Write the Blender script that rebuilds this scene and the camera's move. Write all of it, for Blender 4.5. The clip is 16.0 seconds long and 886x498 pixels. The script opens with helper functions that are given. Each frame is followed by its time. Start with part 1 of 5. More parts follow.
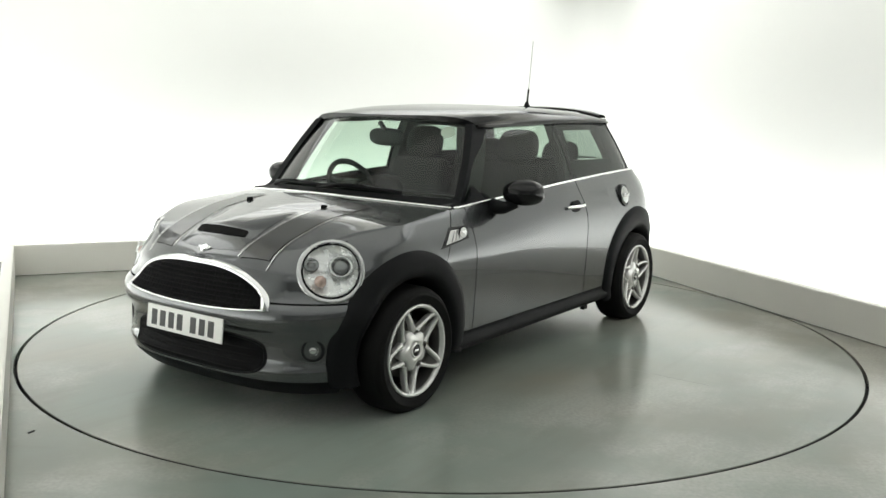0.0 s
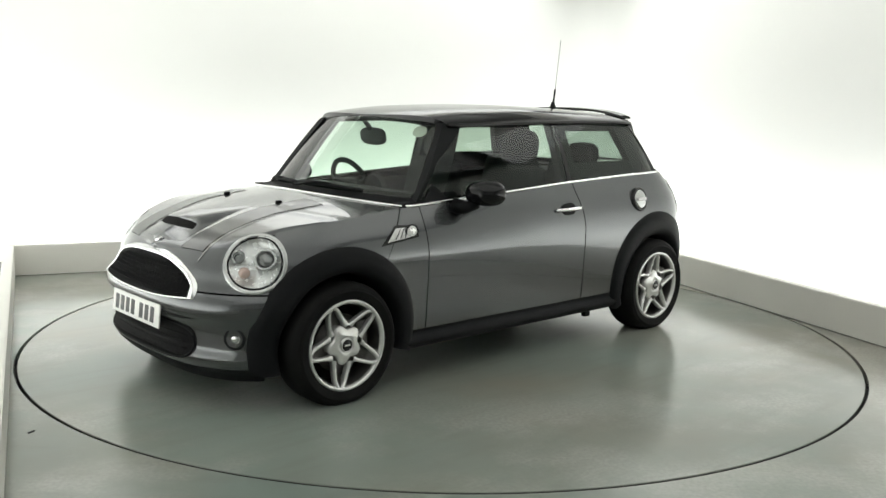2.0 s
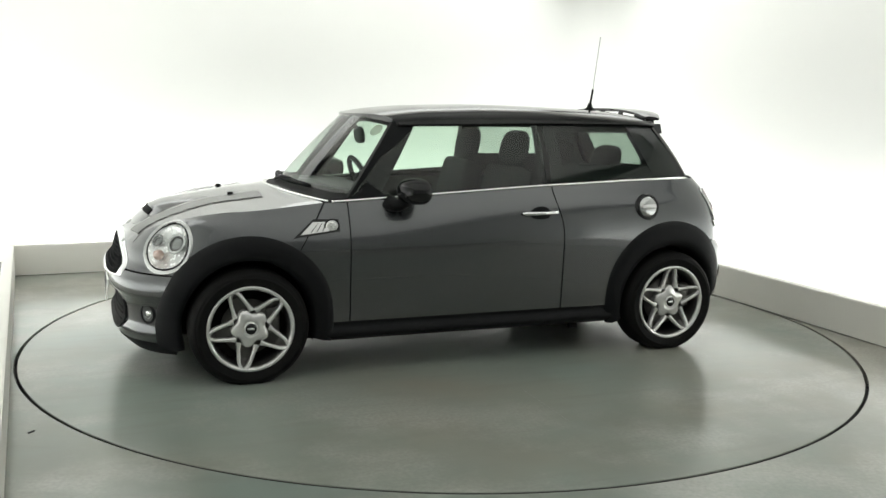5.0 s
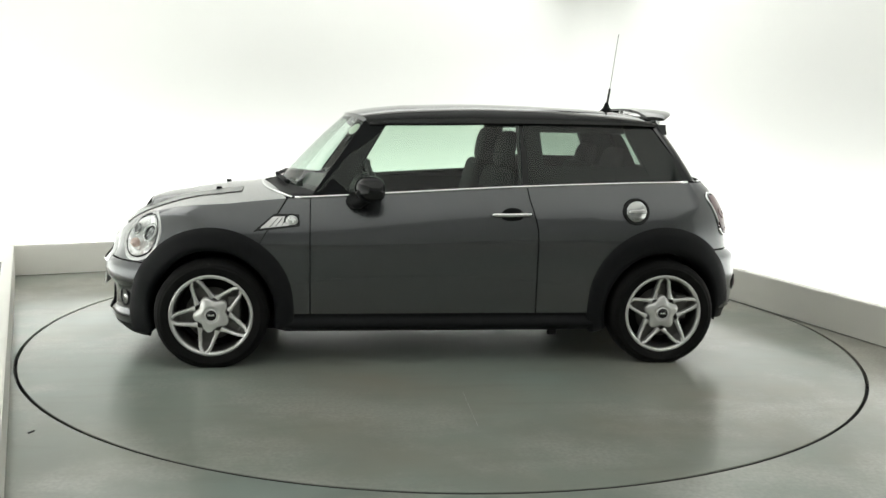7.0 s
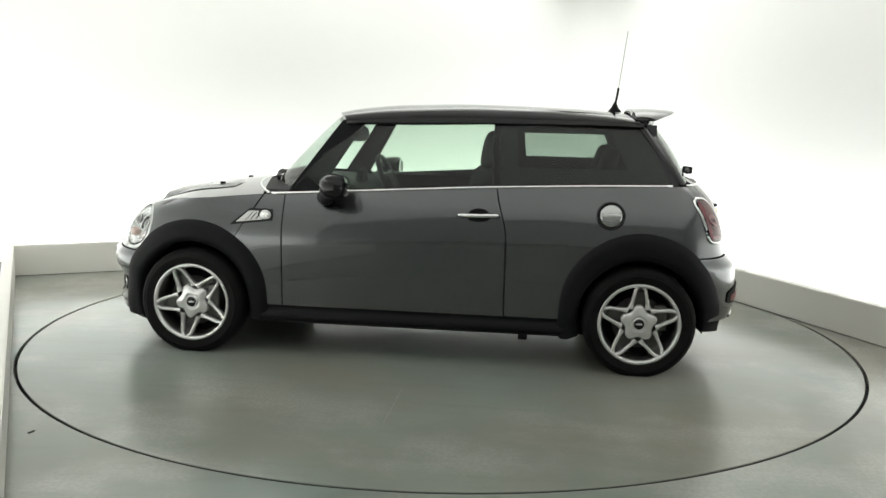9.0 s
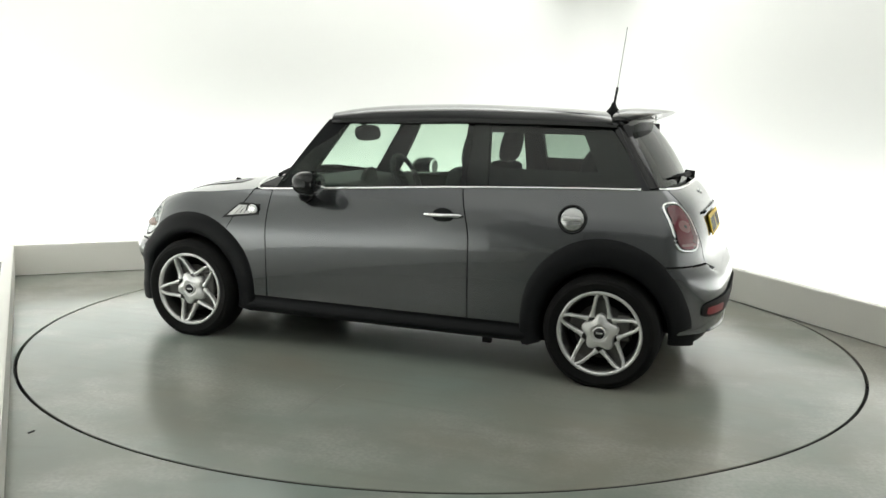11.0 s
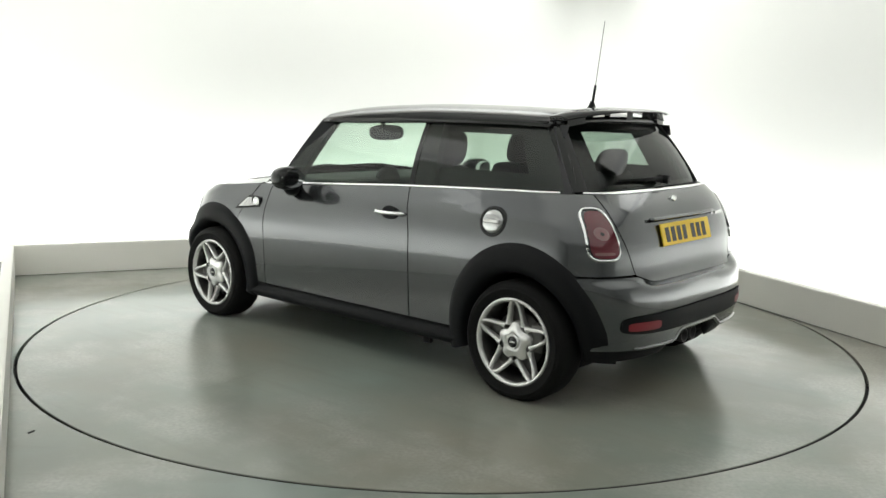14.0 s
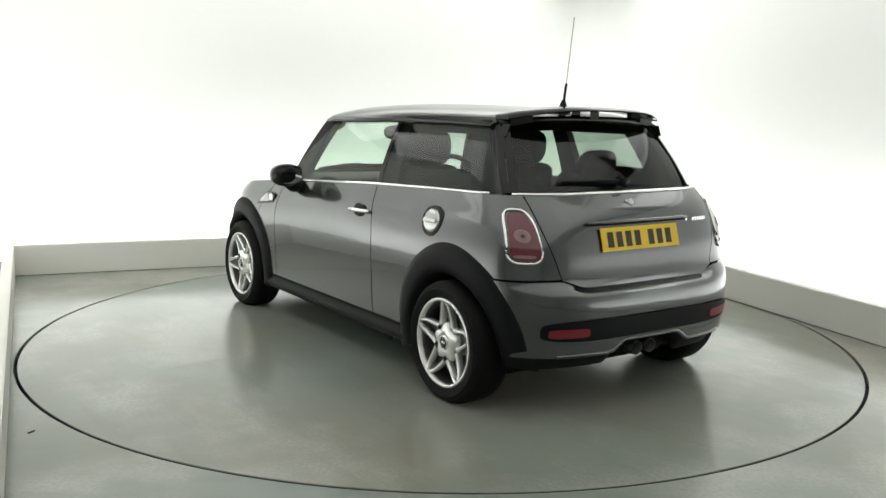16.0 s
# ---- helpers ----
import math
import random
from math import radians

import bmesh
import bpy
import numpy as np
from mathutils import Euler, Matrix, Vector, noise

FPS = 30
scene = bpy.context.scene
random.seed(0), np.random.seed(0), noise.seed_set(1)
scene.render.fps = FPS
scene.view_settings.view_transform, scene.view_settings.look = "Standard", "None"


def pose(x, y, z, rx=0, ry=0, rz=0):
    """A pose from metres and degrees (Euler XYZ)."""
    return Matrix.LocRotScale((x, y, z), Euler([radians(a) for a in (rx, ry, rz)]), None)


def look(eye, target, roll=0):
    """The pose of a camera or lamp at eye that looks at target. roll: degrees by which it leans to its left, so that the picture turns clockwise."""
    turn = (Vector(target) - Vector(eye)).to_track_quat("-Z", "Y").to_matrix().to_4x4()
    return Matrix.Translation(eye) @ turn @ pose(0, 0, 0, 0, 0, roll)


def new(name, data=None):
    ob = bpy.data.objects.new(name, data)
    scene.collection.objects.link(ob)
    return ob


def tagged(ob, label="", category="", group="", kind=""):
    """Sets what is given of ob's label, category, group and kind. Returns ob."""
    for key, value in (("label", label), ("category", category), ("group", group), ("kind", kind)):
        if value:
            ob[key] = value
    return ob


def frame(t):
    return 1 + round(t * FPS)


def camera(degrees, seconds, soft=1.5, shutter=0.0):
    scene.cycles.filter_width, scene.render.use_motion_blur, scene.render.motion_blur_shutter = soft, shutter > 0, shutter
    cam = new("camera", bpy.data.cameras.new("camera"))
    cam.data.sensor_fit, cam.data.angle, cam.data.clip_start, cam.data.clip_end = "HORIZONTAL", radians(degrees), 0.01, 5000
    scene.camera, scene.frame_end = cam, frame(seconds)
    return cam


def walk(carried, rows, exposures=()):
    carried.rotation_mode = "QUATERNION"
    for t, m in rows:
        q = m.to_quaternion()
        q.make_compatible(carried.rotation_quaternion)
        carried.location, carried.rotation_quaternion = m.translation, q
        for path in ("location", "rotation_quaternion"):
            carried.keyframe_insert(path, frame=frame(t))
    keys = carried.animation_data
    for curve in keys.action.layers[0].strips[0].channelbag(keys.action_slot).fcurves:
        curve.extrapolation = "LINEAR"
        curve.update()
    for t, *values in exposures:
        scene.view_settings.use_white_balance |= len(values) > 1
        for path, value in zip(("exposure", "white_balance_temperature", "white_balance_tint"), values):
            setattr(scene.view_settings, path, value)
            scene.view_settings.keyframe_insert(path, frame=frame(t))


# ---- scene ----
cam = camera(52.15, 16.0, soft=1.5)
EYE = Vector((0.0, -5.595, 1.403))
AIM = EYE + Vector((-0.00112, 0.98773, -0.15615))
walk(cam, [(0.0, look(EYE, AIM, 1.357)), (16.0, look(EYE, AIM, 1.357))], [(0.0, 0.0), (16.0, 0.0)])

# heading of the turntable in degrees, clockwise seen from above
TURN = [(0.0, 234.76), (0.5, 232.5), (1.0, 229.54), (1.5, 226.08), (2.0, 222.44), (2.5, 218.93), (3.0, 215.36), (3.5, 211.82), (4.0, 208.2),
        (4.8, 202.6), (5.6, 196.95), (6.5, 190.58), (7.0, 187.14), (7.5, 183.69), (8.0, 180.15), (8.5, 176.69), (9.0, 173.26),
        (9.8, 167.8), (10.6, 162.33), (11.5, 156.18), (12.0, 152.75), (12.5, 149.35), (13.0, 145.91), (13.5, 142.47), (14.0, 139.02),
        (14.5, 135.56), (15.0, 132.05), (15.5, 128.6), (16.0, 125.11)]
PIVOT = (-0.092, 0.030)

# ---- light ----
world = bpy.data.worlds.new("world")
world.use_nodes = True
world.node_tree.nodes["Background"].inputs[0].default_value = (0.9, 0.95, 1.0, 1)
world.node_tree.nodes["Background"].inputs[1].default_value = 0.05
scene.world = world


def area_lamp(name, eye, target, sx, sy, watts, colour=(0.98, 1.0, 0.985)):
    d = bpy.data.lights.new(name, "AREA")
    d.shape, d.size, d.size_y, d.energy, d.color = "RECTANGLE", sx, sy, watts, colour
    ob = new(name, d)
    ob.matrix_world = look(eye, target)
    return ob


# ---- materials ----
def material(name, colour, rough=0.5, metal=0.0, coat=0.0, vary=0.0, scale=8.0, bump=0.0, bscale=200.0, rvary=0.0, spec=0.5, emit=0.0, coat_ior=1.5):
    m = bpy.data.materials.new(name)
    m.use_nodes = True
    nt = m.node_tree
    b = nt.nodes["Principled BSDF"]
    b.inputs["Base Color"].default_value = (*colour, 1)
    b.inputs["Roughness"].default_value = rough
    b.inputs["Metallic"].default_value = metal
    b.inputs["Coat Weight"].default_value = coat
    b.inputs["Coat Roughness"].default_value = 0.03
    b.inputs["Coat IOR"].default_value = coat_ior
    b.inputs["Specular IOR Level"].default_value = spec
    if emit:
        b.inputs["Emission Color"].default_value = (*colour, 1)
        b.inputs["Emission Strength"].default_value = emit
    if vary or bump or rvary:
        tc = nt.nodes.new("ShaderNodeTexCoord")
        n = nt.nodes.new("ShaderNodeTexNoise")
        n.inputs["Scale"].default_value, n.inputs["Detail"].default_value = scale, 6
        nt.links.new(tc.outputs["Object"], n.inputs["Vector"])
        if vary:
            r = nt.nodes.new("ShaderNodeMix")
            r.data_type = "RGBA"
            r.inputs[6].default_value = (*[c * (1 - vary) for c in colour], 1)
            r.inputs[7].default_value = (*[min(1, c * (1 + vary)) for c in colour], 1)
            nt.links.new(n.outputs[0], r.inputs[0])
            nt.links.new(r.outputs[2], b.inputs["Base Color"])
        if rvary:
            mr = nt.nodes.new("ShaderNodeMapRange")
            mr.inputs[1].default_value, mr.inputs[2].default_value = 0.3, 0.7
            mr.inputs[3].default_value, mr.inputs[4].default_value = max(0.0, rough - rvary), rough + rvary
            nt.links.new(n.outputs[0], mr.inputs[0])
            nt.links.new(mr.outputs[0], b.inputs["Roughness"])
        if bump:
            n2 = nt.nodes.new("ShaderNodeTexNoise")
            n2.inputs["Scale"].default_value, n2.inputs["Detail"].default_value = bscale, 3
            nt.links.new(tc.outputs["Object"], n2.inputs["Vector"])
            bp = nt.nodes.new("ShaderNodeBump")
            bp.inputs["Strength"].default_value, bp.inputs["Distance"].default_value = bump, 0.002
            nt.links.new(n2.outputs[0], bp.inputs["Height"])
            nt.links.new(bp.outputs[0], b.inputs["Normal"])
    return m


def glass_material(name, tint, rough=0.0, gloss=0.045):
    m = bpy.data.materials.new(name)
    m.use_nodes = True
    nt = m.node_tree
    nt.nodes.clear()
    out = nt.nodes.new("ShaderNodeOutputMaterial")
    mix = nt.nodes.new("ShaderNodeMixShader")
    lw = nt.nodes.new("ShaderNodeLayerWeight")
    lw.inputs["Blend"].default_value = 0.5
    pw = nt.nodes.new("ShaderNodeMath")
    pw.operation = "POWER"
    pw.inputs[1].default_value = 4.5
    fr = nt.nodes.new("ShaderNodeMath")
    fr.operation = "MULTIPLY_ADD"
    fr.inputs[1].default_value, fr.inputs[2].default_value = 0.85, gloss
    nt.links.new(lw.outputs["Facing"], pw.inputs[0])
    nt.links.new(pw.outputs[0], fr.inputs[0])
    tr = nt.nodes.new("ShaderNodeBsdfTransparent")
    tr.inputs[0].default_value = (*tint, 1)
    gl = nt.nodes.new("ShaderNodeBsdfGlossy")
    gl.inputs["Roughness"].default_value = rough
    nt.links.new(fr.outputs[0], mix.inputs[0])
    nt.links.new(tr.outputs[0], mix.inputs[1])
    nt.links.new(gl.outputs[0], mix.inputs[2])
    nt.links.new(mix.outputs[0], out.inputs[0])
    return m


def floor_material(name, seed):
    """Worn grey-green floor paint: cloudy colour, tyre dirt, scuffed gloss."""
    m = bpy.data.materials.new(name)
    m.use_nodes = True
    nt = m.node_tree
    b = nt.nodes["Principled BSDF"]
    tc = nt.nodes.new("ShaderNodeTexCoord")
    mp = nt.nodes.new("ShaderNodeMapping")
    mp.inputs["Location"].default_value = (seed, seed * 0.7, 0)
    nt.links.new(tc.outputs["Object"], mp.inputs[0])

    def tex(scale, detail=6, rough=0.6):
        n = nt.nodes.new("ShaderNodeTexNoise")
        n.inputs["Scale"].default_value, n.inputs["Detail"].default_value, n.inputs["Roughness"].default_value = scale, detail, rough
        nt.links.new(mp.outputs[0], n.inputs["Vector"])
        return n

    def ramp(src, a, b_, lo, hi):
        r = nt.nodes.new("ShaderNodeMapRange")
        for i, v in enumerate((a, b_, lo, hi), 1):
            r.inputs[i].default_value = v
        nt.links.new(src, r.inputs[0])
        return r.outputs[0]

    def mix(fac, ca, cb):
        r = nt.nodes.new("ShaderNodeMix")
        r.data_type = "RGBA"
        for sock, v in ((r.inputs[6], ca), (r.inputs[7], cb)):
            if isinstance(v, tuple):
                sock.default_value = (*v, 1)
            else:
                nt.links.new(v, sock)
        nt.links.new(fac, r.inputs[0])
        return r.outputs[2]

    big, mid, fine, dirt, wet = tex(0.5, 3, 0.5), tex(2.2, 3, 0.5), tex(55, 3, 0.5), tex(0.6, 4, 0.5), tex(1.1, 3, 0.5)
    # tyres have carried dirt round the ring on which they stand
    flat = nt.nodes.new("ShaderNodeVectorMath")
    flat.operation = "LENGTH"
    nt.links.new(tc.outputs["Object"], flat.inputs[0])
    ring_in = ramp(flat.outputs["Value"], 0.55, 1.15, 0.25, 1.0)
    def times(a, b_):
        n = nt.nodes.new("ShaderNodeMath")
        n.operation = "MULTIPLY"
        nt.links.new(a, n.inputs[0])
        nt.links.new(b_, n.inputs[1])
        return n.outputs[0]
    c = mix(ramp(big.outputs[0], 0.30, 0.70, 0, 1), (0.198, 0.240, 0.213), (0.255, 0.295, 0.263))
    c = mix(times(ramp(dirt.outputs[0], 0.36, 0.66, 0, 0.8), ring_in), c, (0.262, 0.238, 0.190))
    c = mix(ramp(mid.outputs[0], 0.46, 0.76, 0, 0.3), c, (0.190, 0.200, 0.175))
    pale = tex(1.15, 7, 0.6)
    worn = times(ramp(pale.outputs[0], 0.47, 0.60, 0, 1.0), ramp(flat.outputs["Value"], 1.1, 1.7, 0.0, 1.0))
    # scuffed spots are also tinted pale, standing in for the wall's reflection
    c = mix(times(worn, ramp(fine.outputs[0], 0.35, 0.6, 0.50, 0.28)), c, (0.40, 0.398, 0.362))
    streak = nt.nodes.new("ShaderNodeMapping")
    streak.inputs["Scale"].default_value = (1.0, 7.0, 1.0)
    nt.links.new(mp.outputs[0], streak.inputs[0])
    st = nt.nodes.new("ShaderNodeTexNoise")
    st.inputs["Scale"].default_value, st.inputs["Detail"].default_value = 1.6, 6
    nt.links.new(streak.outputs[0], st.inputs["Vector"])
    c = mix(ramp(st.outputs[0], 0.52, 0.78, 0, 0.2), c, (0.18, 0.172, 0.15))
    c = mix(ramp(fine.outputs[0], 0.62, 0.80, 0, 0.15), c, (0.15, 0.145, 0.13))
    nt.links.new(c, b.inputs["Base Color"])
    gloss = nt.nodes.new("ShaderNodeMath")
    gloss.operation = "MAXIMUM"
    nt.links.new(ramp(wet.outputs[0], 0.36, 0.66, 0.17, 0.225), gloss.inputs[0])
    nt.links.new(ramp(worn, 0.0, 1.0, 0.17, 0.265), gloss.inputs[1])
    nt.links.new(gloss.outputs[0], b.inputs["Roughness"])
    nt.links.new(ramp(worn, 0.0, 1.0, 0.40, 1.0), b.inputs["Specular IOR Level"])
    bp = nt.nodes.new("ShaderNodeBump")
    bp.inputs["Strength"].default_value, bp.inputs["Distance"].default_value = 0.05, 0.002
    nt.links.new(fine.outputs[0], bp.inputs["Height"])
    nt.links.new(bp.outputs[0], b.inputs["Normal"])
    return m


def mesh_material(name, scale):
    """Black honeycomb plastic."""
    m = material(name, (0.004, 0.004, 0.0045), 0.6, spec=0.08)
    nt = m.node_tree
    tc = nt.nodes.new("ShaderNodeTexCoord")
    v = nt.nodes.new("ShaderNodeTexVoronoi")
    v.inputs["Scale"].default_value = scale
    nt.links.new(tc.outputs["Object"], v.inputs["Vector"])
    bp = nt.nodes.new("ShaderNodeBump")
    bp.inputs["Strength"].default_value, bp.inputs["Distance"].default_value = 0.4, 0.004
    nt.links.new(v.outputs[0], bp.inputs["Height"])
    nt.links.new(bp.outputs[0], nt.nodes["Principled BSDF"].inputs["Normal"])
    return m


M_WALL = material("white_wall_paint", (0.86, 0.865, 0.84), 0.55, vary=0.015, scale=1.5, bump=0.05, bscale=60)
M_PLINTH = material("off_white_plinth_paint", (0.80, 0.785, 0.735), 0.5, vary=0.04, scale=3.0, bump=0.08, bscale=40)
M_DARKROOM = material("grey_wall_paint", (0.76, 0.77, 0.76), 0.7, vary=0.1, scale=2.0)
M_CEIL = material("grey_ceiling_paint", (0.50, 0.505, 0.50), 0.8, vary=0.1, scale=2.0)
M_FLOOR = floor_material("grey_green_floor_paint", 0.0)
M_TABLE = floor_material("turntable_floor_paint", 7.3)
# near-black stands in for shade in the turntable gap; also colours the chip
M_GROOVE = material("chip_and_groove_shade", (0.015, 0.016, 0.015), 0.8, vary=0.2, scale=20)
M_DIRT = material("floor_dirt", (0.17, 0.155, 0.13), 0.8, vary=0.3, scale=9)
M_STEEL = material("worn_steel_edge", (0.20, 0.20, 0.185), 0.4, 0.6, vary=0.2, scale=12)
M_PAINT = material("grey_metallic_paint", (0.096, 0.1005, 0.105), 0.27, 0.85, 1.0, coat_ior=1.55, vary=0.14, scale=700, bump=0.02, bscale=1500)
M_BLACKGLOSS = material("black_gloss_paint", (0.008, 0.0085, 0.009), 0.10, vary=0.05, scale=5, spec=0.38)
M_STRIPE = material("black_stripe_vinyl", (0.014, 0.0145, 0.015), 0.3, 0.0, 0.6, vary=0.05, scale=40)
M_PLASTIC = material("black_grained_plastic", (0.0062, 0.0068, 0.0075), 0.55, vary=0.2, scale=25, bump=0.2, bscale=700, spec=0.15)
M_UNDER = material("underbody_black", (0.008, 0.008, 0.008), 0.8, vary=0.2, scale=9, spec=0.15)
M_TYRE = material("tyre_rubber", (0.0060, 0.0060, 0.0058), 0.68, vary=0.3, scale=18, bump=0.15, bscale=300, spec=0.14)
M_ALLOY = material("silver_alloy", (0.70, 0.70, 0.69), 0.24, 0.65, 0.4, vary=0.04, scale=30)
M_DISC = material("brake_steel", (0.10, 0.098, 0.093), 0.45, 0.8, vary=0.15, scale=14)
M_CHROME = material("chrome", (0.86, 0.87, 0.87), 0.07, 1.0, rvary=0.03, scale=20)
M_GLASS = glass_material("green_tinted_glass", (0.70, 0.80, 0.72))
M_WGLASS = glass_material("windscreen_glass", (0.74, 0.84, 0.77))
M_DGLASS = glass_material("darker_tinted_rear_glass", (0.44, 0.51, 0.46))
M_LENS = glass_material("clear_lens", (0.94, 0.95, 0.95))
M_REFLECT = material("lamp_reflector", (0.92, 0.93, 0.92), 0.24, 0.5, rvary=0.08, scale=50)
M_RED = material("red_lens", (0.125, 0.018, 0.027), 0.12, 0.0, 1.0, vary=0.12, scale=60)
M_REDBRIGHT = material("red_reflector", (0.20, 0.006, 0.014), 0.3, 0, 0.2, vary=0.1, scale=90)
M_AMBER = material("pale_amber_bulb", (0.60, 0.43, 0.37), 0.2, 0.2, 0.8, vary=0.1, scale=60)
M_CLEARPINK = material("smoky_clear_lens", (0.25, 0.12, 0.125), 0.15, 0.2, 1.0, vary=0.2, scale=80)
M_PROJECTOR = material("projector_glass", (0.20, 0.21, 0.21), 0.08, 0.7, 1.0, vary=0.1, scale=40)
M_SATIN = material("satin_silver", (0.52, 0.53, 0.525), 0.20, 0.9, rvary=0.05, scale=30)
M_PLATEW = material("white_plate", (0.80, 0.80, 0.77), 0.35, vary=0.03, scale=30)
M_PLATEY = material("yellow_plate", (0.80, 0.54, 0.020), 0.4, vary=0.03, scale=30)
M_INK = material("black_plate_ink", (0.012, 0.012, 0.012), 0.4, vary=0.05, scale=30)
M_FABRIC = material("charcoal_seat_cloth", (0.024, 0.025, 0.027), 0.9, vary=0.2, scale=60, bump=0.3, bscale=600)
M_CABIN = material("dark_cabin_plastic", (0.022, 0.023, 0.025), 0.6, vary=0.15, scale=20, bump=0.15, bscale=500)
M_LINER = material("grey_headlining", (0.30, 0.30, 0.285), 0.9, vary=0.05, scale=30)
M_MESH = mesh_material("black_honeycomb_mesh", 75)


# ---- mesh tools ----
def part(name, bm, mat, parent=None, label="", smooth=True, facing=None):
    if facing is not None:
        s = sum(f.normal.dot(f.calc_center_median() - Vector(facing)) * f.calc_area() for f in bm.faces)
        if s < 0:
            bmesh.ops.reverse_faces(bm, faces=bm.faces)
    me = bpy.data.meshes.new(name)
    bm.to_mesh(me)
    bm.free()
    me.materials.append(mat)
    if smooth:
        me.shade_smooth()
    ob = new(name, me)
    if parent is not None:
        ob.parent = parent
    if label:
        ob["label"] = label
    return ob


def grid(fn, us, vs, bm=None, close_u=False):
    bm = bm or bmesh.new()
    rows = [[bm.verts.new(fn(u, v)) for v in vs] for u in us]
    n = len(rows)
    for i in range(n if close_u else n - 1):
        a, b = rows[i], rows[(i + 1) % n]
        for j in range(len(vs) - 1):
            bm.faces.new((a[j], b[j], b[j + 1], a[j + 1]))
    bm.normal_update()
    return bm


def span(a, b, n):
    return [a + (b - a) * i / n for i in range(n + 1)]


def thick(ob, t, offset=-1):
    md = ob.modifiers.new("thickness", "SOLIDIFY")
    md.thickness, md.offset = t, offset
    es = ob.modifiers.new("crisp_rim", "EDGE_SPLIT")
    es.split_angle = radians(40)
    return ob


def tube(pts, r, bm=None, sides=8, closed=False, flat=1.0):
    """Sweep a round (or flattened) section along points."""
    bm = bm or bmesh.new()
    pts = [Vector(p) for p in pts]
    n = len(pts)
    rings = []
    for i, p in enumerate(pts):
        a = pts[(i - 1) % n] if closed or i else pts[0]
        b = pts[(i + 1) % n] if closed or i < n - 1 else pts[-1]
        d = (b - a).normalized()
        up = Vector((0, 0, 1)) if abs(d.z) < 0.95 else Vector((1, 0, 0))
        s = d.cross(up).normalized()
        t = s.cross(d)
        rr = r[i] if isinstance(r, (list, tuple)) else r
        rings.append([bm.verts.new(p + s * math.cos(2 * math.pi * k / sides) * rr * flat + t * math.sin(2 * math.pi * k / sides) * rr) for k in range(sides)])
    for i in range(n if closed else n - 1):
        a, b = rings[i], rings[(i + 1) % n]
        for k in range(sides):
            bm.faces.new((a[k], a[(k + 1) % sides], b[(k + 1) % sides], b[k]))
    if not closed:
        bm.faces.new(rings[0][::-1])
        bm.faces.new(rings[-1])
    bmesh.ops.recalc_face_normals(bm, faces=bm.faces)
    return bm


def block(sx, sy, sz, m=None, bevel=0.0, bm=None, seg=3, taper=None):
    """A bevelled block about the origin, placed by m. taper(v) may move its corners first."""
    made = bmesh.new()
    bmesh.ops.create_cube(made, size=1)
    for v in made.verts:
        v.co = Vector((v.co.x * sx, v.co.y * sy, v.co.z * sz))
        if taper:
            v.co = Vector(taper(v.co))
    if bevel:
        bmesh.ops.bevel(made, geom=made.edges[:], offset=bevel, segments=seg, profile=0.6, affect="EDGES")
    if m is not None:
        bmesh.ops.transform(made, matrix=m, verts=made.verts)
    if bm is None:
        return made
    me = bpy.data.meshes.new("tmp")
    made.to_mesh(me)
    made.free()
    bm.from_mesh(me)
    bpy.data.meshes.remove(me)
    return bm


def lathe(profile, n, axis="y", bm=None, arc=2 * math.pi):
    """Turn (radius, height) pairs about the y axis."""
    def fn(a, k):
        r, h = profile[k]
        return Vector((r * math.cos(a), h, r * math.sin(a)))
    bm = grid(fn, [arc * i / n for i in range(n)], range(len(profile)), bm, close_u=True)
    bmesh.ops.remove_doubles(bm, verts=bm.verts, dist=1e-5)
    bmesh.ops.recalc_face_normals(bm, faces=bm.faces)
    return bm


def sm(xs, ys):
    """Smooth curve through the given knots."""
    n = len(xs)
    d = [(ys[i + 1] - ys[i]) / (xs[i + 1] - xs[i]) for i in range(n - 1)]
    t = [d[0]] + [0.0 if d[i - 1] * d[i] <= 0 else 2 * d[i - 1] * d[i] / (d[i - 1] + d[i]) for i in range(1, n - 1)] + [d[-1]]

    def fn(x):
        if x <= xs[0]:
            return ys[0]
        if x >= xs[-1]:
            return ys[-1]
        i = max(k for k in range(n - 1) if xs[k] <= x)
        h = xs[i + 1] - xs[i]
        s = (x - xs[i]) / h
        return (ys[i] * (1 + 2 * s) * (1 - s) ** 2 + t[i] * h * s * (1 - s) ** 2 + ys[i + 1] * s * s * (3 - 2 * s) + t[i + 1] * h * s * s * (s - 1))
    return fn


# ---- the studio ----
TABLE_R = 2.4515
CHIP = (-1.727, -1.943)
JOINT = ((0.047, 1.268), (0.048, 1.744))
WALL_PTS = [(-1.20, -3.30), (-3.371, 1.398), (1.245, 3.435), (2.205, 1.085), (4.40, -4.30)]


def offset_path(pts, d):
    """The open polyline moved sideways by d to its left."""
    res = []
    for i, p in enumerate(pts):
        p = Vector(p)
        dirs = []
        if i:
            dirs.append((p - Vector(pts[i - 1])).normalized())
        if i < len(pts) - 1:
            dirs.append((Vector(pts[i + 1]) - p).normalized())
        ns = [Vector((-q.y, q.x)) for q in dirs]
        n = sum(ns, Vector((0, 0))).normalized()
        res.append(p + n * d / n.dot(ns[0]))
    return res


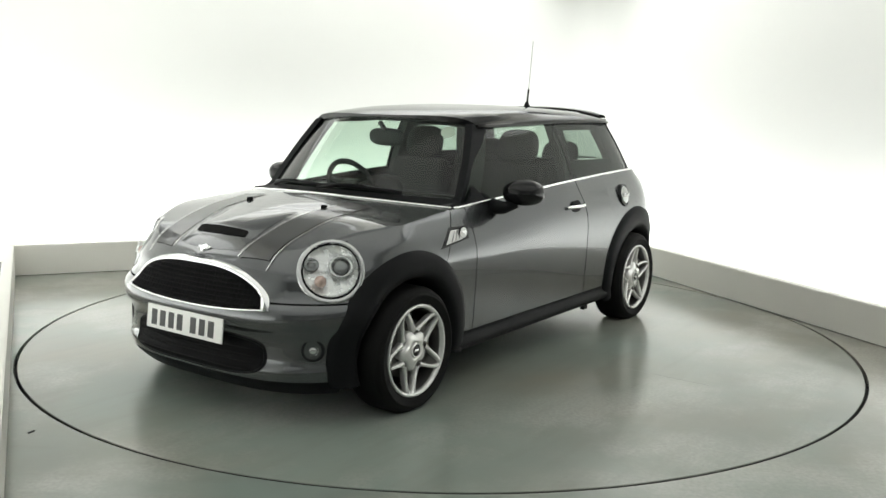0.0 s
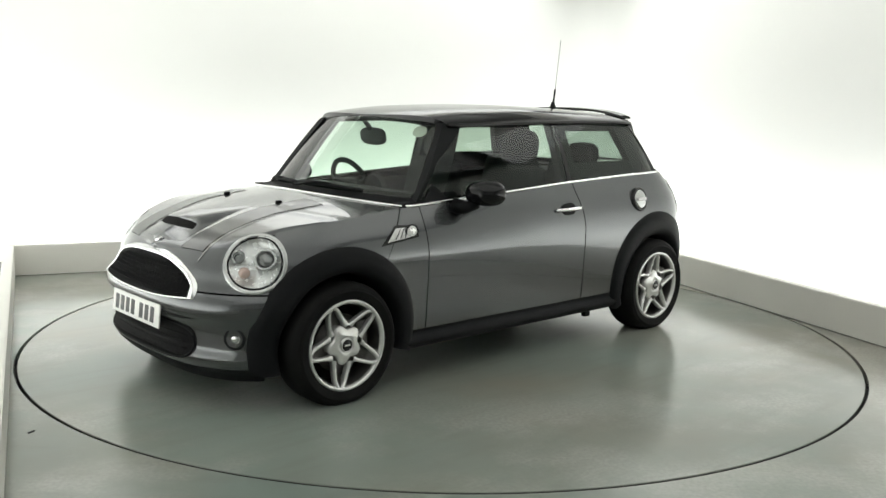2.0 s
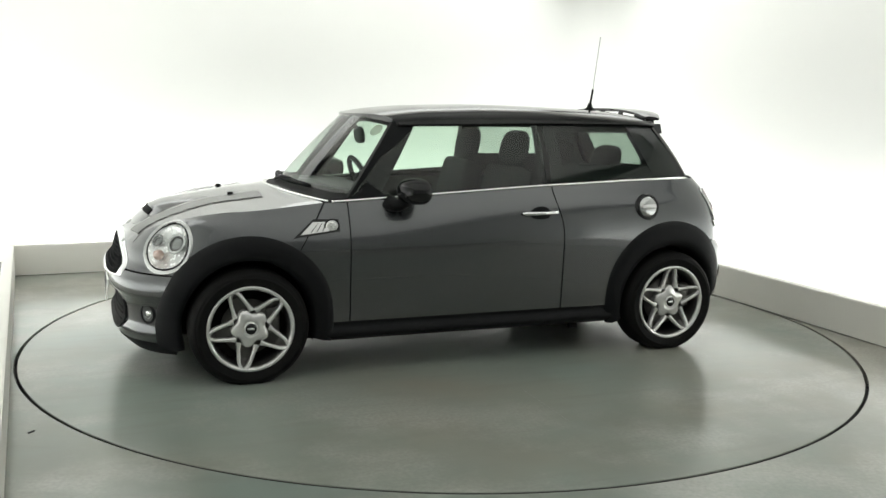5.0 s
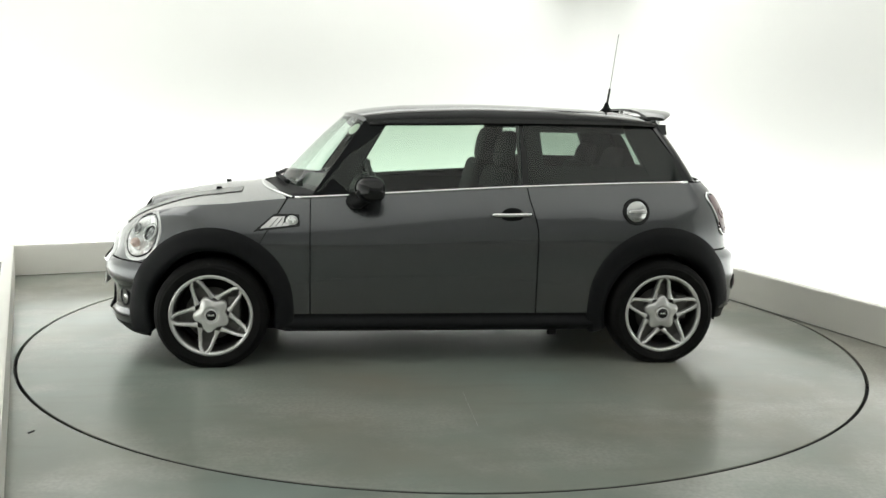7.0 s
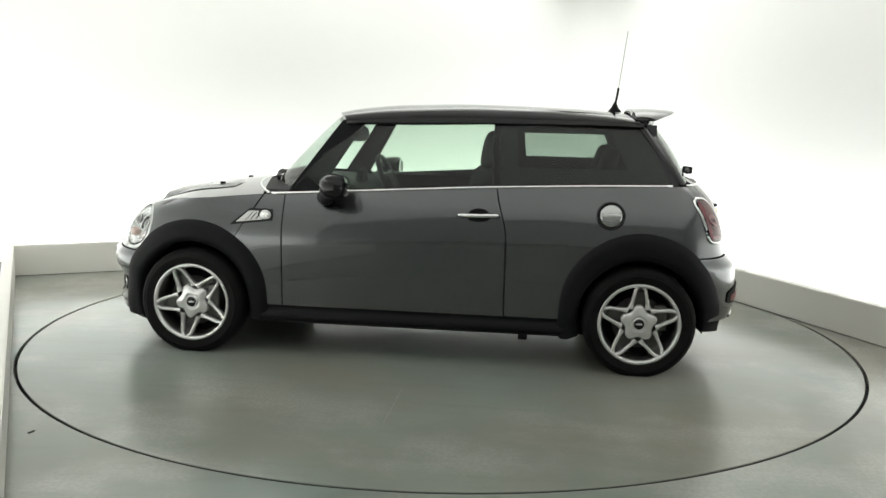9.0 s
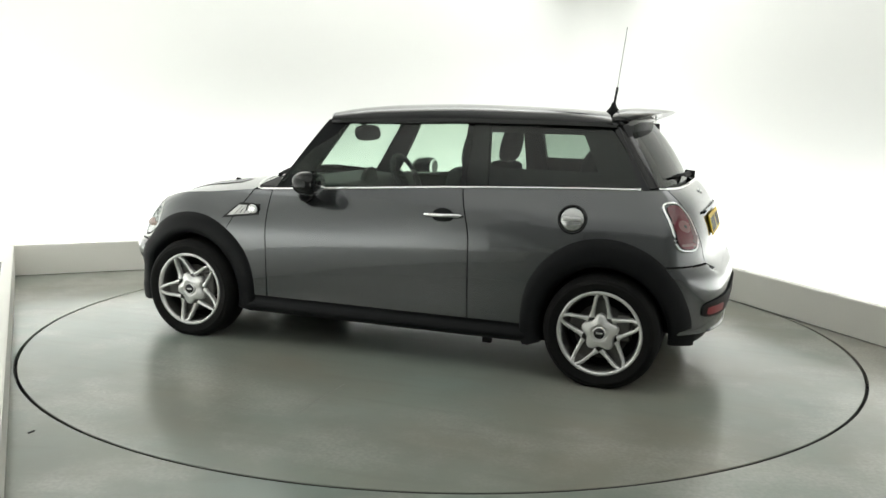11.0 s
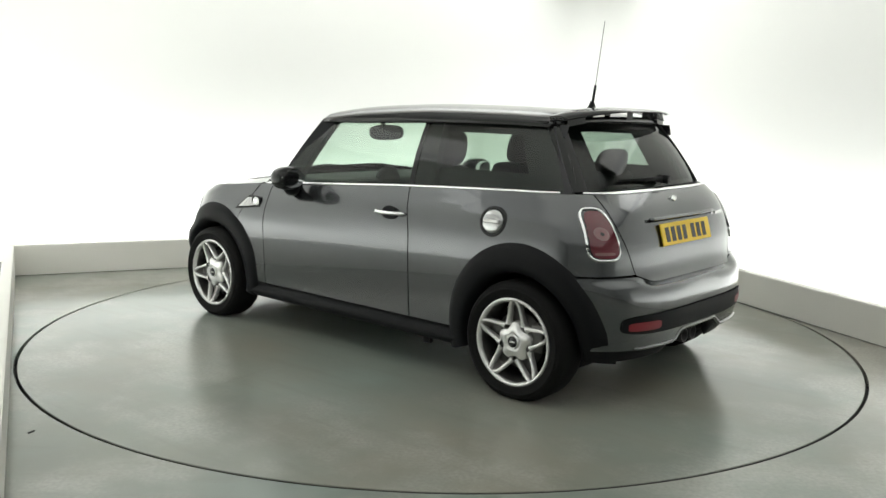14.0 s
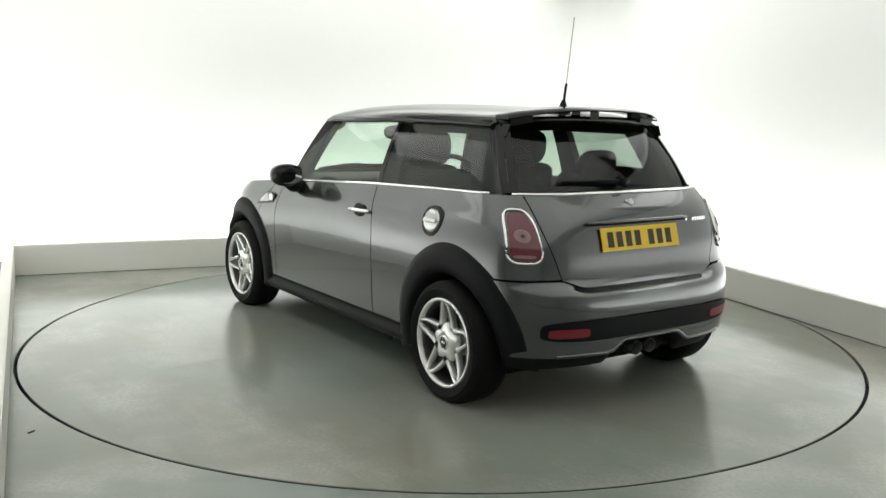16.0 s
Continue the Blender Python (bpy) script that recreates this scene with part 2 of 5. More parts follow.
def build_studio():
    # floor sheet with a round hole for the turntable
    bm = bmesh.new()
    n = 160
    ring = [bm.verts.new((math.cos(2 * math.pi * i / n) * (TABLE_R + 0.011), math.sin(2 * math.pi * i / n) * (TABLE_R + 0.011), 0)) for i in range(n)]
    out = [bm.verts.new((math.cos(2 * math.pi * i / n) * 11, math.sin(2 * math.pi * i / n) * 11, 0)) for i in range(n)]
    low = [bm.verts.new((v.co.x, v.co.y, -0.05)) for v in ring]
    for i in range(n):
        j = (i + 1) % n
        bm.faces.new((ring[i], out[i], out[j], ring[j]))
        bm.faces.new((low[i], ring[i], ring[j], low[j]))
    tagged(part("floor", bm, M_FLOOR, smooth=False), "worn grey-green painted concrete studio floor with a soft shine", "floor", kind="structure")
    bm = block(0.035, 0.012, 0.004, pose(CHIP[0], CHIP[1], 0.001, 0, 0, 70), 0.001, seg=1)
    part("floor_chip", bm, M_GROOVE, bpy.data.objects["floor"], "small dark chip in the paint", smooth=False)
    # shallow pit below the gap, its shade put into a black colour
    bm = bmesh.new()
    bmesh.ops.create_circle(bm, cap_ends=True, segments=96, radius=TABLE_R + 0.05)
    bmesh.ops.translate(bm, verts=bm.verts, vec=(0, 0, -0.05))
    tagged(part("turntable_pit", bm, M_GROOVE, smooth=False), "pit disc coloured black as the shade below the turntable rim", "pit", kind="structure")
    # the low plinth: front face, top, back
    inner, back, wall = WALL_PTS, offset_path(WALL_PTS, 0.07), offset_path(WALL_PTS, 0.80)
    H = 0.242
    names = ("plinth_west", "plinth_north", "plinth_east", "plinth_east_front")
    for k in range(4):
        bm = bmesh.new()
        a, b, c, d = Vector(inner[k]), Vector(inner[k + 1]), Vector(back[k + 1]), Vector(back[k])
        vs = [bm.verts.new((p.x, p.y, z)) for z in (0.004, H) for p in (a, b, c, d)]
        for f in ((3, 2, 1, 0), (4, 5, 6, 7), (0, 1, 5, 4), (1, 2, 6, 5), (2, 3, 7, 6), (3, 0, 4, 7)):
            bm.faces.new([vs[i] for i in f])
        bmesh.ops.recalc_face_normals(bm, faces=bm.faces)
        bmesh.ops.bevel(bm, geom=[e for e in bm.edges if all(v.co.z > H - 0.01 for v in e.verts)], offset=0.006, segments=2, affect="EDGES")
        pl = tagged(part(names[k], bm, M_PLINTH, smooth=False), "low off-white painted plinth hiding the wall washer lights", "plinth", kind="structure")
        g0, g1 = offset_path(WALL_PTS, 0.012), offset_path(WALL_PTS, 0.06)
        bm = bmesh.new()
        vs = [bm.verts.new((p.x, p.y, z)) for z in (0.001, 0.0035) for p in (g0[k], g0[k + 1], g1[k + 1], g1[k])]
        for f in ((4, 5, 6, 7), (0, 1, 5, 4), (1, 2, 6, 5), (2, 3, 7, 6), (3, 0, 4, 7)):
            bm.faces.new([vs[i] for i in f])
        bmesh.ops.recalc_face_normals(bm, faces=bm.faces)
        part("base_joint", bm, M_DIRT, pl, "dirty joint under the plinth", smooth=False)
    # seamless white walls, rounded in the corner and into the ceiling
    path = []
    pts = [Vector(p) for p in wall]
    for i, p in enumerate(pts):
        if 0 < i < len(pts) - 1:
            a, b = (pts[i - 1] - p).normalized(), (pts[i + 1] - p).normalized()
            if a.dot(b) > -0.98:
                r = 0.5
                p0, p1 = p + a * r, p + b * r
                for s in span(0, 1, 10):
                    path.append(p0 * (1 - s) ** 2 + p * 2 * s * (1 - s) + p1 * s * s)
                continue
        path.append(p)
    TOP = 3.5
    lift = [(0.0, 0.0), (0.0, 0.5), (0.0, 1.0), (0.0, 1.6), (0.0, 2.2), (0.0, WALL_H)]
    norms = []
    for i, p in enumerate(path):
        d = (path[min(i + 1, len(path) - 1)] - path[max(i - 1, 0)]).normalized()
        norms.append(Vector((d.y, -d.x)))
    bm = grid(lambda i, j: Vector(((path[i] + norms[i] * lift[j][0]).x, (path[i] + norms[i] * lift[j][0]).y, lift[j][1])), range(len(path)), range(len(lift)))
    ob = part("wall_north", bm, M_WALL, facing=None)
    thick(ob, 0.08, 1)
    tagged(ob, "seamless white studio wall with rounded corners, washed by light", "wall", kind="structure")
    # ceiling, and unseen walls behind the camera, pale to bounce light onto the car
    bm = block(14, 15, 0.1, Matrix.Translation((0.5, -2.0, TOP + 0.06)))
    tagged(part("ceiling", bm, M_CEIL, smooth=False), "plain grey studio ceiling", "ceiling", kind="structure")
    for nm, sx, sy, x, y in (("wall_south", 12.0, 0.12, 1.0, -9.0), ("wall_west", 0.12, 7.0, -4.2, -5.6), ("wall_east", 0.12, 5.0, 6.0, -6.5)):
        bm = block(sx, sy, TOP, Matrix.Translation((x, y, TOP / 2)))
        tagged(part(nm, bm, M_DARKROOM, smooth=False), "plain pale grey wall added unseen behind the shooting position to bounce light", "wall", kind="structure")
    # washers in the trough behind the plinth
    mids = offset_path(WALL_PTS, 0.30)
    for k in range(4):
        a, b = mids[k], mids[k + 1]
        mid, d = (a + b) / 2, (b - a)
        e = Vector((mid.x, mid.y, 0.10))
        L = d.length - 0.3
        lamp = area_lamp("wall_washer", e, e + Vector((0, 0, 1)), 0.14, L, WASH * L)
        n = Vector((-d.y, d.x)).normalized()
        # long side along the plinth, face up and leaning to the wall
        z = -(Vector((0, 0, 1)) + Vector((n.x, n.y, 0)) * 0.45).normalized()
        y = Vector((d.x, d.y, 0)).normalized()
        x = y.cross(z).normalized()
        lamp.matrix_world = Matrix.Translation(e) @ Matrix((x, y, z)).transposed().to_4x4()
    # long strip lights above the walls; above the shooting position an added fill panel
    tops = offset_path(WALL_PTS, 0.10)
    runs = [(tops[0].lerp(tops[1], 0.45), tops[1], STRIP), (tops[1], tops[2], STRIP), (tops[2], tops[3], STRIP), (tops[3], tops[3].lerp(tops[4], 0.34), STRIP)] + [(Vector((-3.9, -4.1)), Vector((4.7, -4.1)), FRONT_FILL)]
    for a, b, power in runs:
        mid, d = (a + b) / 2, b - a
        L = d.length - 0.12
        if L < 1.0:
            continue
        z = WALL_H + 0.12 if power == STRIP else 3.26
        lamp = area_lamp("strip_lamp", Vector((mid.x, mid.y, z)), Vector((mid.x, mid.y + 0.001, 0)), 1.25 if power == STRIP else 6.6, L, power * L)
        y = Vector((d.x, d.y, 0)).normalized()
        n = Vector((d.y, -d.x, 0)).normalized() if power == STRIP else Vector((0, 0, 0))
        back = (Vector((0, 0, 1)) - n * 0.45).normalized()
        x = y.cross(back).normalized()
        lamp.matrix_world = Matrix.Translation((mid.x, mid.y, z)) @ Matrix((x, y, x.cross(y))).transposed().to_4x4()
        if (lamp.matrix_world.to_3x3() @ Vector((0, 0, -1))).z > 0:
            lamp.matrix_world = Matrix.Translation((mid.x, mid.y, z)) @ Matrix((-x, y, -x.cross(y))).transposed().to_4x4()
        m = Matrix.Translation((mid.x, mid.y, z + 0.10)) @ Matrix.Rotation(math.atan2(d.y, d.x), 4, "Z")
        fr = block(L + 0.1, 1.3 if power == STRIP else 6.7, 0.10, m, 0.015)
        ob = tagged(part("strip_light", fr, M_PLINTH, smooth=False), "long white strip light hung above the studio wall" if power == STRIP else "broad white soft panel added out of view as fill light below the ceiling", "strip light", group="strip lights")
        for e in (-0.35, 0.35):
            part("suspension_rod", tube([m @ Vector((L * e, 0, 0.04)), m @ Vector((L * e, 0, TOP - z - 0.10))], 0.008, sides=6), M_STEEL, ob)


WALL_H = 2.72
STRIP, FRONT_FILL = 6.0, 10.2
WASH = 11.0
build_studio()


def build_turntable():
    tt = tagged(new("turntable"), "round flush car turntable painted worn grey-green", "turntable")
    n = 200
    def disc(prof):
        def fn(a, k):
            r, z = prof[k]
            return Vector((r * math.cos(a), r * math.sin(a), z))
        bm = grid(fn, [2 * math.pi * i / n for i in range(n)], range(len(prof)), close_u=True)
        bmesh.ops.remove_doubles(bm, verts=bm.verts, dist=1e-5)
        bmesh.ops.recalc_face_normals(bm, faces=bm.faces)
        return bm
    part("deck", disc([(0.0, 0.0), (1.2, 0.0), (TABLE_R - 0.009, 0.0), (TABLE_R - 0.007, -0.002), (TABLE_R - 0.007, -0.006)]), M_TABLE, tt, "painted steel deck", smooth=False)
    # edge coloured near black so that the gap reads as shaded
    part("rim", disc([(TABLE_R - 0.012, -0.004), (TABLE_R - 0.006, -0.005), (TABLE_R - 0.006, -0.045)]), M_GROOVE, tt, "steel edge coloured black as the shade in the gap", smooth=False)
    # one short open joint between deck plates
    a, b = Vector(JOINT[0]), Vector(JOINT[1])
    d = (b - a)
    m = Matrix.Translation(((a.x + b.x) / 2, (a.y + b.y) / 2, 0.0)) @ Matrix.Rotation(math.atan2(d.y, d.x), 4, "Z")
    part("plate_joint", block(d.length, 0.0025, 0.0010, m, 0.0003, seg=1), M_STEEL, tt, "dark joint between deck plates", smooth=False)
    return tt


turntable = build_turntable()


# ---- the car: x forward, y to its left, z up ----
X0F, X0R = 1.15, -1.10
XF = sm([0.10, 0.16, 0.205, 0.245, 0.29, 0.37, 0.415, 0.445, 0.48, 0.52, 0.548, 0.575, 0.65, 0.70, 0.75, 0.80, 0.86, 0.92], [1.75, 1.820, 1.856, 1.862, 1.838, 1.836, 1.858, 1.883, 1.891, 1.884, 1.862, 1.848, 1.83, 1.793, 1.737, 1.66, 1.50, 1.30])
XR = sm([0.15, 0.22, 0.30, 0.38, 0.50, 0.58, 0.625, 0.66, 0.75, 0.85, 0.93, 0.98, 1.03], [-1.66, -1.72, -1.77, -1.795, -1.80, -1.785, -1.735, -1.718, -1.705, -1.675, -1.635, -1.59, -1.53])
NF = sm([0.10, 0.50, 0.60, 0.70, 0.82, 1.0], [3.2, 3.1, 2.6, 2.5, 2.9, 3.0])
NR = sm([0.10, 0.55, 0.66, 1.0], [3.6, 3.7, 4.2, 4.2])
WD = sm([0.10, 0.18, 0.25, 0.32, 0.45, 0.60, 0.66, 0.76, 0.85, 0.92, 0.98, 1.04], [0.70, 0.755, 0.784, 0.793, 0.8005, 0.8072, 0.8085, 0.8038, 0.786, 0.757, 0.732, 0.706])
BELT = sm([-1.60, -1.40, -0.44, 0.02, 0.60, 0.82, 1.2], [1.013, 1.011, 0.978, 0.951, 0.914, 0.903, 0.90])
AXF, AXR, HUB_Z, TYRE_R = 1.2335, -1.2335, 0.285, 0.298


def step(a, b, x):
    t = min(1.0, max(0.0, (x - a) / (b - a)))
    return t * t * (3 - 2 * t)


def width(x, z):
    w = WD(z)
    w *= 1 - 0.068 * step(-0.4, 1.05, x) * step(0.66, 0.93, z)
    w *= 1 - 0.010 * step(-0.4, -1.2, x) * step(0.7, 1.0, z)
    # light pressed crease along the doors
    return w


def oy(x, z):
    """Half width of the body at x, z."""
    if x > X0F:
        n, a = NF(z), XF(z) - X0F
        k = min(1.0, (x - X0F) / a)
        return width(x, z) * (1 - k ** n) ** (1 / n)
    if x < X0R:
        n, a = NR(z), X0R - XR(z)
        k = min(1.0, (X0R - x) / a)
        return width(x, z) * (1 - k ** n) ** (1 / n)
    return width(x, z)


def fx(y, z):
    n = NF(z)
    return X0F + (XF(z) - X0F) * max(0.0, 1 - (abs(y) / width(1.5, z)) ** n) ** (1 / n)


def rx(y, z):
    n = NR(z)
    return X0R - (X0R - XR(z)) * max(0.0, 1 - (abs(y) / width(-1.4, z)) ** n) ** (1 / n)


def front_pt(phi, z, s=1, out=0.0):
    n = NF(z)
    c, q = max(0.0, math.cos(phi)), max(0.0, math.sin(phi))
    x, y = X0F + (XF(z) - X0F + out) * c ** (2 / n), (width(1.5 * c + 1.15 * (1 - c), z) + out) * q ** (2 / n)
    return Vector((x, s * y, z))


def rear_pt(phi, z, s=1, out=0.0):
    n = NR(z)
    c, q = max(0.0, math.cos(phi)), max(0.0, math.sin(phi))
    return Vector((X0R - (X0R - XR(z) + out) * c ** (2 / n), s * (width(-1.4, z) + out) * q ** (2 / n), z))


def arch_z(x, xc, r, low):
    d = r * r - (x - xc) ** 2
    return max(low, HUB_Z + math.sqrt(d)) if d > 0 else low


def arch_xs(xc, r, x0, x1, n):
    """Stations from x0 to x1 (x0 < x1) that follow the arch evenly."""
    res = [x0] + [xc + r * math.cos(t) for t in span(math.pi, 0, n)] + [x1]
    return sorted({round(min(max(v, x0), x1), 5) for v in res})


def side_panel(name, xs, z_low, z_top, mat, parent, s, label="", rows=14, shift=None):
    """A panel of the flank between two height curves; shift(x, k) slants its ends."""
    def fn(x, k):
        lo, hi = z_low(x), z_top(x)
        z = lo + (hi - lo) * k
        xx = x + (shift(x, z) if shift else 0.0)
        return Vector((xx, s * oy(xx, z), z))
    bm = grid(fn, xs, span(0, 1, rows))
    return thick(part(name, bm, mat, parent, label, facing=(xs[0] / 2 + xs[-1] / 2, 0, 0.5)), 0.018)


car = tagged(new("car"), "dark grey metallic three-door hatchback with black roof on the turntable", "car")

# place and facing of the headlamps, from the nose surface round them
_a, _b = Vector((fx(0.525, 0.688), 0.525, 0.688)), Vector((fx(0.736, 0.688), 0.736, 0.688))
_c, _d = Vector((fx(0.634, 0.59), 0.634, 0.59)), Vector((fx(0.634, 0.775), 0.634, 0.775))
LAMP_N = ((_b - _a).cross(_d - _c).normalized() + Vector((0, 0, 0.12))).normalized()
LAMP_C = (_a + _b + _c + _d) / 4 + LAMP_N * 0.008

# bonnet: clamshell from the bumper seam up over the lamps to the scuttle
ZS = sm([0.0, 0.35, 0.7, 1.0, 1.5708], [0.700, 0.728, 0.800, 0.842, 0.868])
ZC = sm([0.95, 1.10, 1.25, 1.45, 1.57, 1.66, 1.72, 1.78, 1.83], [0.945, 0.932, 0.915, 0.880, 0.842, 0.800, 0.766, 0.727, 0.700])
SPINE = sm([0.0, 0.35, 0.7, 1.0, 1.5708, 2.6], [1.81, 1.745, 1.66, 1.56, 1.36, 1.015])
BON_R = 0.395


def bonnet_pt(q, v):
    """q: along the rim, 0 at the nose, pi/2 where the flank begins, on to 2.6 at the scuttle; v: 0 bottom, 1 crest, 2 spine."""
    s, q = (1 if q >= 0 else -1), abs(q)
    if q <= math.pi / 2:
        zs = ZS(q)
        def edge(z):
            return front_pt(q, z, s)
        lo = 0.553
        x_low = edge(0.6).x
        lo = max(lo, arch_z(x_low, AXF, BON_R, 0.553)) if x_low < AXF + BON_R else lo
    else:
        k = (q - math.pi / 2) / (2.6 - math.pi / 2)
        x = X0F + (0.845 - X0F) * k
        zs = 0.868 + 0.030 * k
        def edge(z, x=x, k=k):
            xx = x + 0.12 * k * (0.9 - z) / 0.2
            return Vector((xx, s * oy(xx, z), z))
        lo = arch_z(x + 0.08 * k, AXF, BON_R, 0.6)
    if v <= 1:
        return edge(lo + (zs - lo) * v)
    r = v - 1
    e = edge(zs)
    xs = SPINE(q)
    f = 1 - (1 - r) ** 2.1
    return Vector((e.x + (xs - e.x) * r, e.y * (1 - r), e.z + (ZC(xs) - e.z) * f))


QS = span(-2.6, 2.6, 128)
VS = span(0, 0.85, 16) + [0.92, 0.97, 1.0, 1.03, 1.08] + span(1.15, 1.97, 11)
bonnet_bm = grid(bonnet_pt, QS, VS)
from mathutils.bvhtree import BVHTree
BON = BVHTree.FromBMesh(bonnet_bm)
# close the spine between the two halves
bonnet_bm.verts.ensure_lookup_table()
nv, nq = len(VS), len(QS)
for i in range(nq // 2):
    a, b = i * nv + nv - 1, (nq - 1 - i) * nv + nv - 1
    if i + 1 <= nq // 2:
        a2, b2 = a + nv, b - nv
        quad = [bonnet_bm.verts[k] for k in (a, a2, b2, b)]
        if len(set(quad)) == 4:
            bonnet_bm.faces.new(quad)
        elif a2 == b2:
            bonnet_bm.faces.new([bonnet_bm.verts[k] for k in (a, a2, b)])
bmesh.ops.recalc_face_normals(bonnet_bm, faces=bonnet_bm.faces)
bonnet_bm.normal_update()
BON = BVHTree.FromBMesh(bonnet_bm)
# openings for the lamps
for s in (1, -1):
    axis, mid = Vector((LAMP_N.x, s * LAMP_N.y, LAMP_N.z)), Vector((LAMP_C.x, s * LAMP_C.y, LAMP_C.z))
    gone = [v for v in bonnet_bm.verts if ((v.co - mid) - axis * (v.co - mid).dot(axis)).length < 0.121 and (v.co - mid).length < 0.2]
    bmesh.ops.delete(bonnet_bm, geom=gone, context="VERTS")
bonnet = thick(part("bonnet", bonnet_bm, M_PAINT, car, "grey metallic bonnet with two dark stripes", facing=(1.0, 0, 0.4)), 0.015)


def on_bonnet(x, y, lift=0.0):
    hit = BON.ray_cast(Vector((x, y, 2.0)), Vector((0, 0, -1)))
    if hit[0] is None:
        return Vector((x, y, ZC(min(max(x, 0.95), 1.83)) + lift)), Vector((0, 0, 1))
    n = hit[1] if hit[1].z > 0 else -hit[1]
    return hit[0] + n * lift, n


# bonnet stripes
for s in (1, -1):
    def stripe(u, v, s=s):
        x = 1.765 - 0.66 * u - 0.03 * v * (1 - u)
        y = s * (0.235 + 0.155 * v + 0.05 * u)
        return on_bonnet(x, y, 0.004)[0]
    part("stripe", grid(stripe, span(0, 1, 30), span(0, 1, 8)), M_STRIPE, bonnet, "black bonnet stripe")
    for off in (-0.012, 0.165):
        pts = [on_bonnet(1.765 - 0.66 * u, s * (0.235 + off + 0.05 * u), 0.0035)[0] for u in span(0, 1, 30)]
        bm = grid(lambda i, k, pts=pts: pts[i] + Vector((0, 0.0024 * k, 0.0005)), range(len(pts)), (-1, 1))
        part("pinstripe", bm, M_ALLOY, bonnet, "thin pale pinstripe")

# air scoop: a ramp, the dark mouth, and a hood that runs back into the panel
SC_X = [1.765, 1.735, 1.705, 1.690, 1.664, 1.655, 1.63, 1.58, 1.52, 1.46, 1.40]
SC_H = [0.000, 0.008, 0.012, 0.011, 0.033, 0.035, 0.033, 0.024, 0.013, 0.005, 0.000]


def scoop(u, k):
    y = 0.205 * u
    p = on_bonnet(SC_X[k] - 0.030 * u * u, y, 0.0)[0]
    return p + Vector((0, 0, SC_H[k] * max(0.0, 1 - abs(u) ** 4) + 0.001))


sc = part("air_scoop", grid(scoop, span(-1, 1, 36), range(len(SC_X))), M_PAINT, bonnet, "raised air scoop in body colour", facing=(1.4, 0, 0))


def mouth(u, v):
    a, b = scoop(u * 0.80, 3), scoop(u * 0.80, 4)
    return a.lerp(b, 0.02 + 0.93 * v) + Vector((0.003, 0, 0.002))


part("scoop_opening", grid(mouth, span(-1, 1, 20), span(0, 1, 3)), M_UNDER, sc, "black scoop opening", facing=(1.4, 0, 0))

# washer nozzles
for s in (1, -1):
    p, n = on_bonnet(1.25, 0.26 * s)
    part("washer_nozzle", block(0.030, 0.022, 0.018, Matrix.Translation(p + Vector((0, 0, 0.006))), 0.006), M_PLASTIC, bonnet, "black washer nozzle")


def badge(centre, normal, size, parent):
    """Round emblem with two wings, drawn as plain shapes."""
    q = Vector(normal).to_track_quat("Z", "Y").to_matrix().to_4x4()
    n = Vector(normal).normalized()
    side = Vector((0, 1, 0))
    up = n.cross(side).normalized()
    if up.z < 0:
        up = -up
    m = Matrix((side, up, n)).transposed().to_4x4()
    m.translation = centre
    bm = bmesh.new()
    bmesh.ops.create_cone(bm, cap_ends=True, segments=24, radius1=size * 0.26, radius2=size * 0.22, depth=0.008)
    for s in (1, -1):
        for k, (w, h) in enumerate(((0.52, 0.10), (0.46, 0.07), (0.38, 0.05))):
            block(size * w * 0.6, size * 0.045, 0.006, Matrix.Translation((s * size * (0.2 + w * 0.28), size * (0.10 - k * 0.085), 0)), 0.001, bm, 1)
    bmesh.ops.transform(bm, matrix=m, verts=bm.verts)
    part("badge", bm, M_CHROME, parent, "small chrome winged emblem", smooth=False)


p, n = on_bonnet(1.768, 0.0, 0.004)
badge(p, n, 0.084, bonnet)

# front bumper
PH_B = 1.19
def bumper_pt(q, z):
    s = 1 if q >= 0 else -1
    # the ends stop at the wheel arch
    x = AXF + math.sqrt(max(0.0, 0.375 ** 2 - (z - HUB_Z) ** 2))
    c = min(1.0, max(0.0, (x - X0F) / (XF(z) - X0F))) ** (NF(z) / 2)
    return front_pt(abs(q) / PH_B * min(PH_B, math.acos(c)), z, s)
fb = thick(part("front_bumper", grid(bumper_pt, span(-PH_B, PH_B, 60), [0.205, 0.22, 0.235, 0.247, 0.258, 0.27, 0.283, 0.30, 0.325, 0.35, 0.375, 0.395, 0.41, 0.42, 0.43, 0.44, 0.45, 0.465, 0.48, 0.50, 0.515, 0.53, 0.54, 0.546]), M_PAINT, car, "grey metallic front bumper", facing=(0.8, 0, 0.4)), 0.02)
thick(part("front_lip", grid(bumper_pt, span(-PH_B, PH_B, 60), [0.135, 0.15, 0.17, 0.185, 0.203]), M_PLASTIC, car, "black plastic lower lip", facing=(0.8, 0, 0.4)), 0.02)


